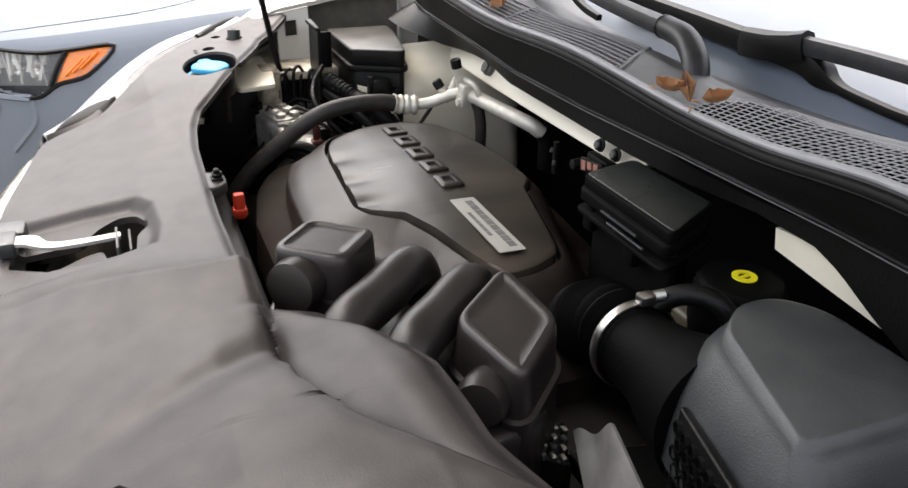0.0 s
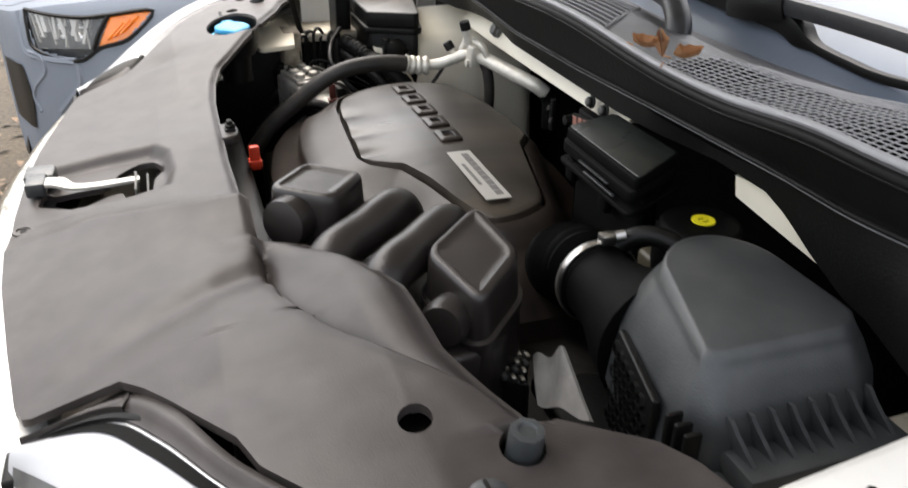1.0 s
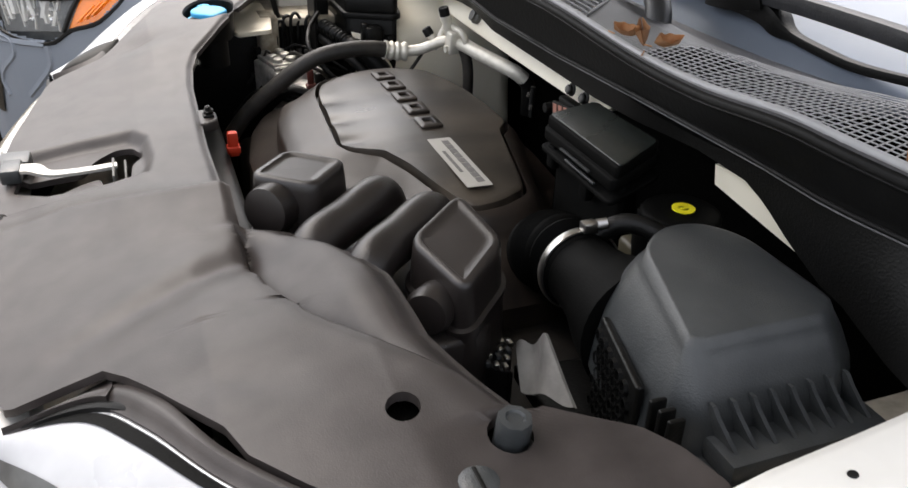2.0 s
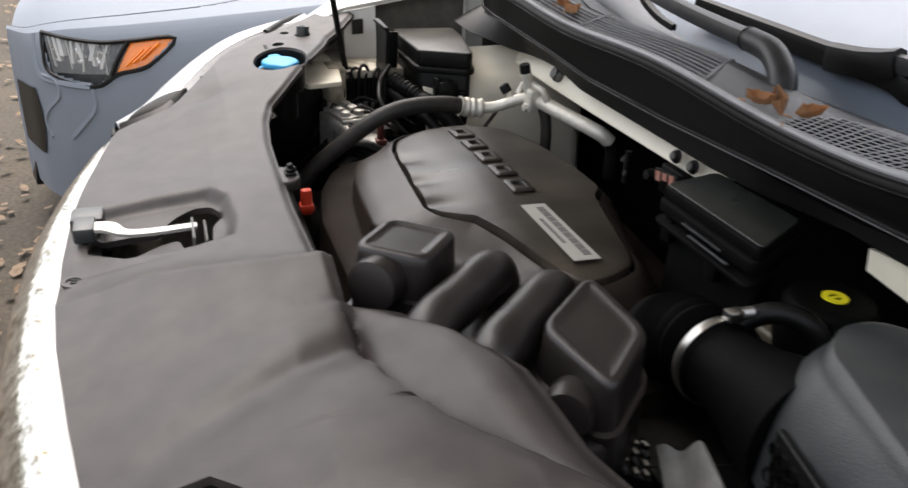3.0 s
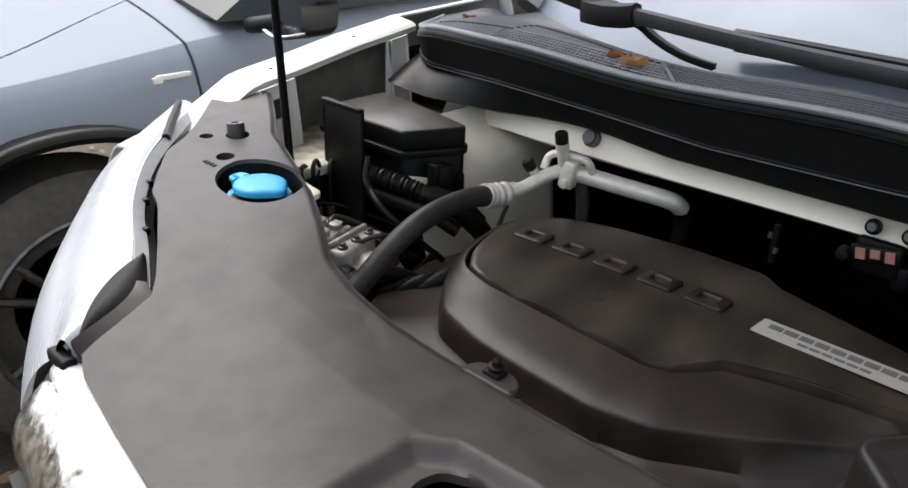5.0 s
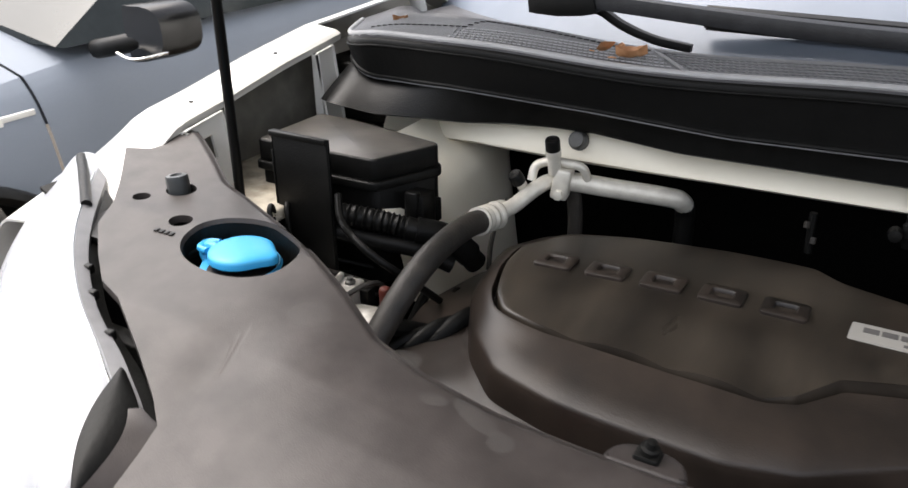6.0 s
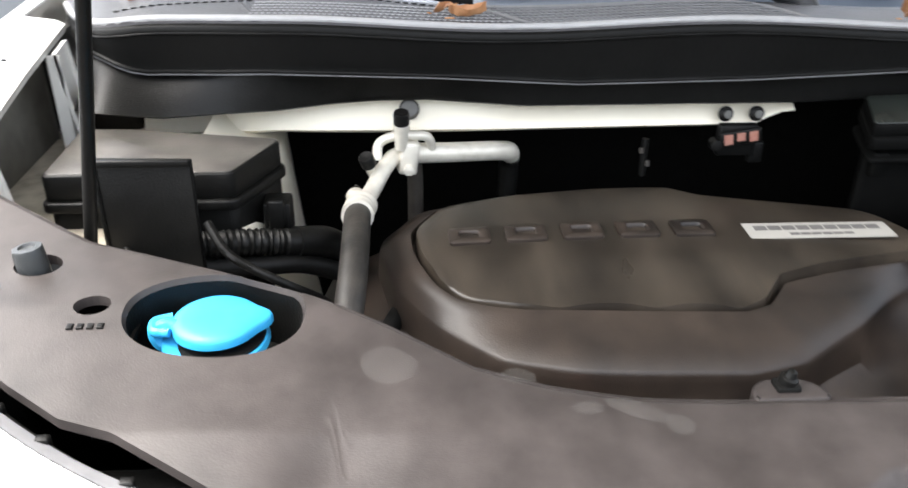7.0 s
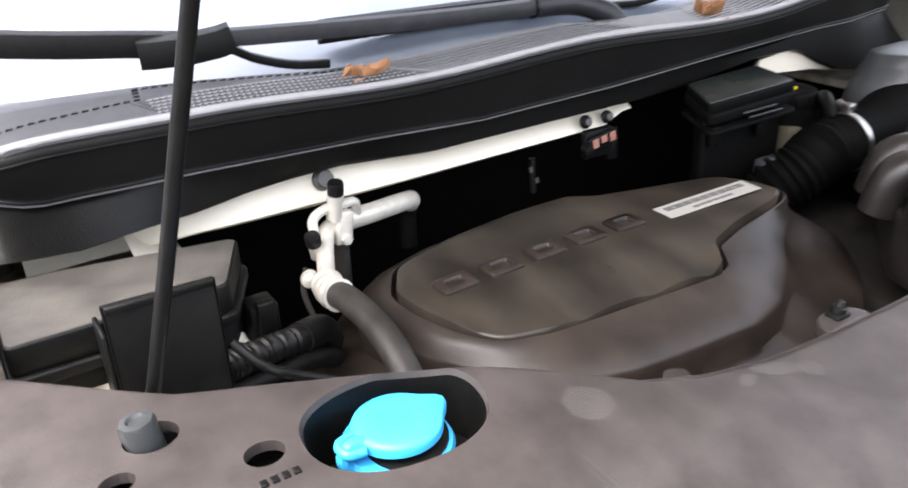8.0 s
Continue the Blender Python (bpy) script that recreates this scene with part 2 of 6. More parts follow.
def prism(outline, z0, z1, bevel=0.003, seg=2, tilt=None):
    bm = bmesh.new()
    f = bm.faces.new([bm.verts.new((x, y, z0)) for x, y in outline])
    g = bmesh.ops.extrude_face_region(bm, geom=[f])
    for v in g["geom"]:
        if isinstance(v, bmesh.types.BMVert):
            v.co.z = z1
    if bevel:
        bmesh.ops.bevel(bm, geom=list(bm.edges), offset=bevel, segments=seg, profile=0.5, affect="EDGES")
    if tilt is not None:
        for v in bm.verts:
            v.co.z += tilt(v.co.x, v.co.y)
    return bm


def rounded(points, r=0.01, n=5):
    """A 2D outline with rounded corners."""
    out = []
    m = len(points)
    for i in range(m):
        a, b, c = (Vector(points[k % m]) for k in (i - 1, i, i + 1))
        u, w = (a - b), (c - b)
        d = min(r, 0.45 * u.length, 0.45 * w.length)
        p, q = b + u.normalized() * d, b + w.normalized() * d
        for k in range(n + 1):
            t = k / n
            out.append(tuple(p * (1 - t) ** 2 + b * 2 * t * (1 - t) + q * t * t))
    return out


def polar(points, centre, n=96):
    """An outline, star-shaped round centre, resampled at n even angles."""
    points = [tuple(Vector(p).lerp(Vector(points[(i + 1) % len(points)]), k / 8)) for i, p in enumerate(points) for k in range(8)]
    a = sorted((math.atan2(y - centre[1], x - centre[0]), math.hypot(x - centre[0], y - centre[1])) for x, y in points)
    ang, rad = np.array([p[0] for p in a]), np.array([p[1] for p in a])
    th = np.linspace(-math.pi, math.pi, n, endpoint=False)
    r = np.interp(th, np.r_[ang - math.tau, ang, ang + math.tau], np.r_[rad, rad, rad])
    for _ in range(3):
        r = (np.roll(r, 1) + 2 * r + np.roll(r, -1)) / 4
    return [(centre[0] + q * math.cos(t), centre[1] + q * math.sin(t)) for q, t in zip(r, th)]


def shrink(outline, d):
    """Moves an outline inwards by d (outwards where d is below 0)."""
    c = Vector((sum(p[0] for p in outline) / len(outline), sum(p[1] for p in outline) / len(outline)))
    out = []
    for i, p in enumerate(outline):
        a, b = Vector(outline[i - 1]), Vector(outline[(i + 1) % len(outline)])
        t = (b - a).normalized()
        nn = Vector((-t.y, t.x))
        if nn.dot(c - Vector(p)) < 0:
            nn = -nn
        out.append(tuple(Vector(p) + nn * d))
    return out


def at(outline, z):
    return [Vector((x, y, z(x, y) if callable(z) else z)) for x, y in outline]


def sheet(point, us, vs, thick=(0, 0, -0.003), keep=None):
    """A curved sheet point(u, v) over two ranges, with thickness; keep tells which faces stay."""
    bm = bmesh.new()
    grid = [[bm.verts.new(point(u, v)) for v in vs] for u in us]
    for i in range(len(us) - 1):
        for j in range(len(vs) - 1):
            if keep is None or keep((us[i] + us[i + 1]) / 2, (vs[j] + vs[j + 1]) / 2):
                bm.faces.new((grid[i][j], grid[i + 1][j], grid[i + 1][j + 1], grid[i][j + 1]))
    for v in [v for v in bm.verts if not v.link_faces]:
        bm.verts.remove(v)
    if thick:
        edges = [e for e in bm.edges if len(e.link_faces) == 1]
        g = bmesh.ops.extrude_edge_only(bm, edges=edges)
        for v in g["geom"]:
            if isinstance(v, bmesh.types.BMVert):
                v.co += Vector(thick)
    return bm


def step(a, b, v):
    t = min(1.0, max(0.0, (v - a) / (b - a)))
    return t * t * (3 - 2 * t)


def ramp(v, pairs):
    return float(np.interp(v, [p[0] for p in pairs], [p[1] for p in pairs]))


def inside(x, y, poly):
    c = False
    for i in range(len(poly)):
        (x0, y0), (x1, y1) = poly[i - 1], poly[i]
        if (y0 > y) != (y1 > y) and x < (x1 - x0) * (y - y0) / (y1 - y0) + x0:
            c = not c
    return c


def edge_distance(x, y, poly):
    p, best = Vector((x, y)), (9.0, None)
    for i in range(len(poly)):
        a, b = Vector(poly[i - 1]), Vector(poly[i])
        ab = b - a
        t = min(1.0, max(0.0, (p - a).dot(ab) / max(ab.length_squared, 1e-12)))
        q = a + ab * t
        d = (p - q).length
        if d < best[0]:
            best = (d, q)
    return best


def ellipse(cx, cy, rx, ry, n=32, power=2.0, turn=0.0):
    out = []
    for k in range(n):
        c, s = math.cos(k * math.tau / n), math.sin(k * math.tau / n)
        x, y = rx * math.copysign(abs(c) ** (2 / power), c), ry * math.copysign(abs(s) ** (2 / power), s)
        ct, st = math.cos(turn), math.sin(turn)
        out.append((cx + x * ct - y * st, cy + x * st + y * ct))
    return out

# ---- the ground ----
def bumpy_ground():
    bm = bmesh.new()
    r = [0.0, 1.5, 3, 5, 8, 14, 30, 80, 300, 1500]
    rows = []
    for q in r:
        rows.append([bm.verts.new((q * math.cos(k * math.tau / 48), q * math.sin(k * math.tau / 48), 0.0 if q < 6 else 0.05 * noise.noise((q, k * 0.7, 0)))) for k in range(48)] if q else [bm.verts.new((0, 0, 0))])
    for k in range(48):
        bm.faces.new((rows[0][0], rows[1][k], rows[1][(k + 1) % 48]))
    for a, b in zip(rows[1:], rows[2:]):
        for k in range(48):
            j = (k + 1) % 48
            bm.faces.new((a[k], b[k], b[j], a[j]))
    return bm


tagged(finish("ground", bumpy_ground(), SOIL), "brown bare soil strewn with dead leaves", "ground", kind="structure")

# ---- the white car ----
suv = thing("white_suv", (0, 0.5, 0), "white SUV with its hood propped open over the engine bay", "car")


def fender_inner(y):
    return ramp(y, [(-0.05, 0.935), (0.0, 0.955), (0.05, 0.984), (0.1, 1.016), (0.13, 1.033), (0.2, 1.044), (0.3, 1.063), (0.41, 1.079), (0.8, 1.1)])


def fender_outer(y):
    return ramp(y, [(-0.05, 0.93), (0.06, 0.962), (0.136, 0.984), (0.24, 1.0), (0.38, 1.014), (0.5, 1.022), (0.8, 1.04)])


def fender(side):
    prof = [0, 0.06, 0.12, 0.3, 0.45, 0.6, 0.9, 1.0, 1.1, 1.3, 1.6, 2, 2.4, 2.8, 3.2, 3.6, 4]

    def point(y, v):
        zi, zo = fender_inner(y), fender_outer(y)
        x = ramp(v, [(0, 0.662), (0.06, 0.66), (0.12, 0.667), (0.45, 0.708), (0.6, 0.722), (0.9, 0.79), (1.1, 0.812), (1.3, 0.84), (1.6, 0.87), (2, 0.895), (3, 0.915), (4, 0.9)])
        z = ramp(v, [(0, zi - 0.009), (0.06, zi - 0.004), (0.12, zi), (0.45, zi + 0.005), (0.6, zi + 0.001), (0.9, zo + 0.002), (1.0, zo - 0.004), (1.1, zo - 0.015), (1.3, zo - 0.05), (1.6, zo - 0.12), (2, zo - 0.25), (3, 0.5), (4, 0.28)])
        return Vector((side * x, y, z))

    ys = list(np.linspace(0.0, 1.05, 60))
    vs = list(np.interp(np.linspace(0, 16, 64), range(17), prof))
    keep = lambda y, v: not (v > 1.7 and math.hypot(y - 0.52, point(y, v).z - 0.36) < 0.4) and not (y > 0.415 and v < 0.4)
    return sheet(point, ys, vs, (0, 0, -0.003), keep)


for s in (-1, 1):
    f = part("fender", fender(s), WHITE, suv, "white painted front fender with a bare hood flange")
    for k, y in enumerate((0.17, 0.31)):
        part("bolt_hole", lathe([(0.0, 0.0), (0.0028, 0.0), (0.0024, 0.0012), (0.0, 0.0012)], (s * 0.683, y, fender_inner(y) + 0.0018), 12, (-s * 0.12, 0, 1)), BLACK, f)

# inner aprons with their uprights and ledges
for s in (-1, 1):
    part("inner_apron", rbox(min(s * 0.71, s * 0.56), max(s * 0.71, s * 0.56), 0.09, 0.62, 0.93, 0.945, 0.004), DIRTY_CREAM, suv, "dirty cream inner apron ledge")
for y0, y1, w in ((0.13, 0.186, 0.0), (0.352, 0.385, 0.0)):
    up = loft([[Vector((-0.663 + dx, y + dy, z)) for dx, dy in ((0, 0), (0.012, 0), (0.012, 0.003), (0, 0.003))] for y, z in ((y0, 0.945), (y0, fender_inner(y0) - 0.012))])
    plate = sheet(lambda u, v: Vector((-0.657 + 0.014 * (1 - v), y0 + (y1 - y0) * u, 0.943 + (fender_inner(y0 + (y1 - y0) * u) - 0.01 - 0.943) * v)), [0, 0.25, 0.42, 0.6, 0.8, 1], [0, 0.2, 0.4, 0.5, 0.6, 0.8, 1], (0.004, 0, 0),
                  (lambda u, v: not (0.25 < u < 0.6 and 0.5 < v < 0.8)) if y0 < 0.3 else None)
    part("upright_bracket", add(up, plate), WHITE, suv, "white steel bracket under the fender flange")
# Walls added to close the bay; black stands in for the unlit void.
for s in (-1, 1):
    part("inner_wing", add(rbox(min(s * 0.63, s * 0.62), max(s * 0.63, s * 0.62), -0.08, 0.58, 0.55, 0.926, 0.003), rbox(min(s * 0.63, s * 0.42), max(s * 0.63, s * 0.42), -0.09, -0.07, 0.55, 0.93, 0.003)), BLACK, suv, "added inner wing wall, black for the unlit void")
    part("fender_liner", sheet(lambda u, v: Vector((s * (0.668 + 0.1 * v), 0.03 + 0.75 * u, 0.925 + 0.05 * v)), [0, 0.25, 0.5, 0.75, 1], [0, 0.5, 1], (0, 0, -0.004)), BLACK, suv, "black plastic fender liner")
    part("fender_inner_wall", sheet(lambda u, v: Vector((s * (0.7 + 0.006 * v * v), 0.1 + 0.33 * u, 0.93 + (fender_inner(0.1 + 0.33 * u) - 0.012 - 0.93) * v)), list(np.linspace(0, 1, 8)), [0, 0.3, 0.6, 1], (-s * 0.003, 0, 0)), SHADED_WALL, suv, "dusty inside of the fender, greyed for its shade")

for s in (-1, 1):
    part("hinge_cover", rbox(min(s * 0.605, s * 0.73), max(s * 0.605, s * 0.73), 0.435, 0.7, 0.95, 1.03, 0.01), BLACK, suv, "black plastic cover over the hood hinge")
part("support_plate", prism(rounded([(-0.66, 0.03), (-0.49, 0.026), (-0.464, 0.034), (-0.476, 0.09), (-0.55, 0.1), (-0.66, 0.1)], 0.008), 0.943, 0.951, 0.002), CREAM, suv, "cream steel support plate")
# cross member, strut towers and bulkhead at the rear of the bay
def cross_member():
    def point(x, v):
        up = ramp(x, [(-0.58, 0.985), (-0.45, 0.999), (-0.33, 1.008), (-0.2, 0.999), (0.06, 1.0), (0.1, 1.0)])
        lo = ramp(x, [(-0.58, 0.955), (-0.45, 0.968), (-0.33, 0.966), (-0.2, 0.968), (0.06, 0.972), (0.08, 0.986), (0.1, 0.988)])
        y = 0.386 + 0.03 * step(-0.42, -0.6, x)
        return Vector((x, y + ramp(v, [(0, 0.02), (0.2, -0.006), (0.3, -0.008), (0.85, 0.006), (1, 0.026)]), lo + (up - lo) * ramp(v, [(0, 0.0), (0.2, 0.02), (0.85, 0.9), (1, 1.02)])))
    return sheet(point, list(np.linspace(-0.6, 0.1, 50)), list(np.linspace(0, 1, 12)), (0, 0.004, 0))


part("cross_member", cross_member(), CREAM, suv, "cream painted steel cross member")
for k, x in enumerate((0.021, 0.055)):
    part("bolt", lathe([(0, 0), (0.0082, 0), (0.0082, 0.002), (0.0062, 0.003), (0.0062, 0.0062), (0.0052, 0.007), (0, 0.0072)], (x, 0.374, 0.988), 16, (0, -1, 0.2)), BLACK, suv, "black flange bolt")
    part("bolt_end", lathe([(0, 0), (0.0048, 0), (0.0042, 0.0012), (0, 0.0014)], (x, 0.367, 0.9895), 12, (0, -1, 0.2)), BARE, suv, "dull steel stud end")
part("stud", lathe([(0, 0), (0.011, 0), (0.011, 0.009), (0.0085, 0.011), (0.0085, 0.015), (0, 0.016)], (-0.318, 0.388, 0.99), 16, (0, -0.9, 0.4)), BARE, suv, "grey bolt head on the cross member")


def strut_tower():
    def point(u, v):
        y = 0.22 + 0.32 * u
        return Vector((-0.475 - 0.055 * (1 - step(0, 0.2, v)) + 0.055 * v - 0.1 * step(0.85, 1, u) ** 2 + 0.012 * math.sin(3 * u + 2 * v), y, 0.985 + 0.012 * u - 0.3 * v))
    return sheet(point, list(np.linspace(0, 1, 24)), [0, 0.03, 0.07, 0.12, 0.17, 0.22, 0.4, 0.6, 0.8, 1], None)


tower = part("strut_tower", strut_tower(), CREAM, suv, "cream painted strut tower")
for x, y, z in ((-0.474, 0.384, 0.924),):
    part("hole_plug", lathe([(0, 0), (0.009, 0), (0.008, 0.003), (0, 0.004)], (x, y, z), 14, (1, -0.1, 0.1)), BLACK, tower)
part("bulkhead", add(rbox(-0.66, 0.66, 0.56, 0.58, 0.55, 1.05, 0.004), rbox(-0.64, 0.64, -0.16, 0.57, 0.52, 0.56, 0.004)), BULKHEAD_SHADE, suv, "bulkhead and undertray, coloured near black for shade")


def left_panel():
    def point(u, v):
        x = 0.318 + 0.19 * u
        top = ramp(x, [(0.318, 1.018), (0.37, 1.023), (0.397, 1.016), (0.434, 1.0), (0.475, 0.985), (0.51, 0.98)])
        low = ramp(x, [(0.318, 0.997), (0.382, 0.991), (0.44, 0.986), (0.51, 0.972)])
        return Vector((x, 0.362 + 0.004 * v, top + (low - top) * v))
    return sheet(point, list(np.linspace(0, 1, 14)), [0, 0.05, 0.3, 0.6, 0.95, 1], (0, 0.004, 0))


part("side_panel", left_panel(), CREAM, suv, "cream painted panel beside the fluid reservoir")


# ---- the front of the car: lip, chrome bar, grille, bumper, hood, windscreen ----
def cover_front(x):
    return ramp(abs(x), [(0, -0.284), (0.1, -0.281), (0.17, -0.275), (0.27, -0.26), (0.345, -0.247), (0.366, -0.238), (0.373, -0.172), (0.395, -0.155), (0.43, -0.134), (0.49, -0.1), (0.52, -0.09), (0.555, -0.065), (0.595, -0.032), (0.612, 0.0), (0.66, 0.05), (0.74, 0.13)])


def lip_y(x):
    return ramp(abs(x), [(0, -0.284), (0.1, -0.281), (0.17, -0.275), (0.27, -0.26), (0.345, -0.247), (0.4, -0.238), (0.5, -0.205), (0.62, -0.14), (0.74, -0.03), (0.82, 0.1)])


def lip_z(x):
    return ramp(abs(x), [(0, 0.918), (0.3, 0.919), (0.4, 0.915), (0.5, 0.8), (0.82, 0.78)])


def front_strip(profile, x0, x1, n):
    def point(x, v):
        dy, dz = profile[int(round(v))]
        return Vector((x, lip_y(x) + dy, lip_z(x) + dz))
    return sheet(point, list(np.linspace(x0, x1, n)), list(range(len(profile))), None)


part("front_lip", front_strip([(0.02, -0.012), (0.008, -0.006), (0.002, -0.004), (-0.003, -0.0035), (-0.009, -0.006), (-0.0135, -0.01), (-0.0155, -0.016), (-0.015, -0.03)], -0.44, 0.44, 70), WHITE, suv, "white painted front lip")
part("chrome_bar", front_strip([(-0.0152, -0.017), (-0.022, -0.0165), (-0.034, -0.026), (-0.046, -0.039), (-0.054, -0.054), (-0.055, -0.075), (-0.04, -0.085)], -0.46, 0.46, 70), REFLECTION_CHROME, suv, "chrome bar over the grille with painted-in reflections")
part("bumper", front_strip([(0.03, -0.02), (-0.02, -0.03), (-0.05, -0.09), (-0.075, -0.2), (-0.085, -0.35), (-0.07, -0.5), (-0.02, -0.62), (0.1, -0.64)], -0.82, 0.82, 70), WHITE, suv, "white front bumper skin")
for k in range(5):
    part("grille_slat", front_strip([(-0.03, -0.09 - 0.045 * k), (-0.062 - 0.006 * k, -0.095 - 0.045 * k), (-0.062 - 0.006 * k, -0.11 - 0.045 * k), (-0.03, -0.115 - 0.045 * k)], -0.4, 0.4, 40), BLACK, suv, "glossy black grille slat")


def hood_point(u, v, dz=0.0):
    """u across (-1 to 1), v from the rear edge to the front edge."""
    w = 0.74 - 0.1 * v ** 3
    y = 0.54 - 0.74 * v + 0.05 * u * u * v
    return Vector((u * w, y - dz * 0.65, 1.21 + 0.63 * v + 0.05 * v * (1 - v) + 0.03 * (1 - u * u) + dz * 0.75))


part("hood", sheet(lambda u, v: hood_point(u, v), list(np.linspace(-1, 1, 24)), list(np.linspace(0, 1, 20)), (0, -0.02, -0.03)), WHITE, suv, "white hood held up by a prop rod")
part("hood_frame", sheet(lambda u, v: hood_point(u * 0.86, 0.08 + v * 0.82, -0.045), list(np.linspace(-1, 1, 29)), list(np.linspace(0, 1, 25)), (0, 0.004, 0.006), lambda u, v: not any(a < abs(u) < b and c < v < d for a, b, c, d in ((0.12, 0.42, 0.15, 0.5), (0.5, 0.85, 0.15, 0.6), (0.12, 0.6, 0.62, 0.86)))), CREAM, suv, "cream painted inner frame of the hood")
for s in (-1, 1):
    part("hood_hinge", tube([(s * 0.7, 0.66, 1.06), (s * 0.7, 0.62, 1.15), (s * 0.69, 0.53, 1.24)], 0.012, 8), WHITE, suv, "white hood hinge arm")


def screen_base(x):
    return 0.505 + 0.25 * (abs(x) / 0.72) ** 2.4


def screen_point(x, v):
    y0 = screen_base(x)
    return Vector((x * (1 - 0.1 * v), y0 + (1.25 - y0) * v, 1.052 + 0.53 * v ** 0.97 + 0.02 * v * (1 - v)))


part("windscreen", sheet(screen_point, list(np.linspace(-0.72, 0.72, 40)), list(np.linspace(0, 1, 20)), (0, 0.003, -0.005)), GLASS, suv, "windscreen with the pale sky's reflection in its colour")
for s in (-1, 1):
    part("windscreen_pillar", tube([(s * 0.735, 0.76, 1.06), (s * 0.69, 1.0, 1.35), (s * 0.65, 1.27, 1.6)], 0.03, 10), WHITE, suv, "white windscreen pillar")


def cabin():
    secs = []
    for y, w, zr in ((1.05, 0.9, 1.1), (1.25, 0.66, 1.6), (1.6, 0.64, 1.66), (2.6, 0.63, 1.66), (3.6, 0.6, 1.6), (4.1, 0.62, 1.1)):
        secs.append((y, w, zr))
    lower = loft([[Vector((sx * 0.905, y, z)) for sx, z in ((-1, 0.28), (1, 0.28), (1, 0.8), (0.985, 1.0), (0.96, 1.07), (-0.96, 1.07), (-0.985, 1.0), (-1, 0.8))] for y in (1.06, 2.0, 3.0, 4.0, 4.2)])
    roof = loft([[Vector((x, y, z)) for x, z in ((-w - 0.012, zr - 0.09), (w + 0.012, zr - 0.09), (w, zr - 0.05), (w - 0.08, zr), (-w + 0.08, zr), (-w, zr - 0.05))] for y, w, zr in secs[1:5]])
    posts = bmesh.new()
    for s in (-1, 1):
        for y in (2.12, 3.02, 3.72):
            add(posts, tube([(s * 0.868, y, 1.05), (s * 0.668, y - 0.06, 1.56)], 0.034, 8, 1))
    return add(add(lower, roof), posts)


part("cabin", cabin(), WHITE, suv, "white cabin and doors", 30)
part("side_glass", loft([[Vector((x, y, z)) for x, z in ((-0.865, 1.06), (0.865, 1.06), (w, zr - 0.07), (-w, zr - 0.07))] for y, w, zr in ((1.27, 0.65, 1.6), (1.6, 0.64, 1.65), (2.6, 0.63, 1.65), (3.6, 0.6, 1.59), (3.95, 0.6, 1.2))]), DARKGLASS, suv, "dark glass round the cabin", 25)


def road_wheel(car, x, y, r, s):
    w = part("wheel", lathe([(0.2, -0.1), (r - 0.03, -0.105), (r, -0.08), (r, 0.08), (r - 0.03, 0.105), (0.22, 0.1), (0.22, 0.09), (0.2, 0.02)], (x, y, r), 48, (s, 0, 0)), TYRE, car, "black tyre on an alloy rim")
    bm = lathe([(0.235, 0.098), (0.225, 0.104), (0.215, 0.098), (0.21, 0.05)], (x, y, r), 48, (s, 0, 0), cap=False)
    add(bm, lathe([(0.0, 0.095), (0.035, 0.095), (0.045, 0.08), (0.05, 0.05)], (x, y, r), 24, (s, 0, 0), cap=False))
    for k in range(5):
        for d in (-0.13, 0.13):
            a = k * math.tau / 5 + d
            add(bm, tube([(x + s * 0.075, y + 0.03 * math.cos(a), r + 0.03 * math.sin(a)), (x + s * 0.085, y + 0.13 * math.cos(a + d * 0.3), r + 0.13 * math.sin(a + d * 0.3)), (x + s * 0.09, y + 0.222 * math.cos(a + d * 0.5), r + 0.222 * math.sin(a + d * 0.5))], 0.011, 6, 2))
    part("rim", bm, RIM, w, "alloy rim with twin spokes")
    part("brake_disc", lathe([(0.0, 0.0), (0.15, 0.0), (0.15, 0.02), (0.0, 0.02)], (x, y, r), 32, (s, 0, 0)), GRIME, w, "rusty brake disc")


for s in (-1, 1):
    road_wheel(suv, s * 0.79, 0.52, 0.35, s)
    road_wheel(suv, s * 0.79, 3.2, 0.35, s)


# ---- cover over the radiator ----
def cover_rear(x):
    return ramp(x, [(-0.74, 0.128), (-0.73, 0.15), (-0.705, 0.164), (-0.675, 0.159), (-0.635, 0.138), (-0.6, 0.117), (-0.55, 0.083), (-0.51, 0.068), (-0.445, 0.038), (-0.39, 0.013), (-0.34, -0.013), (-0.29, -0.042), (-0.245, -0.053), (-0.19, -0.058), (0.0, -0.06), (0.15, -0.056), (0.226, -0.055), (0.234, -0.04), (0.246, -0.018), (0.272, 0.005), (0.305, 0.024), (0.36, 0.04), (0.445, 0.043), (0.505, 0.058), (0.547, 0.07), (0.571, 0.097), (0.589, 0.12), (0.611, 0.133), (0.639, 0.14), (0.68, 0.138)])


CREASE = [(0.19, -0.056), (0.25, -0.058), (0.3, -0.057), (0.35, -0.048), (0.4, -0.029), (0.45, 0.0), (0.5, 0.033), (0.547, 0.068)]
DISH = [(-0.105, -0.262), (-0.1, -0.2), (-0.088, -0.136), (-0.06, -0.118), (0.0, -0.114), (0.04, -0.12), (0.045, -0.16), (0.032, -0.225), (0.0, -0.262)]
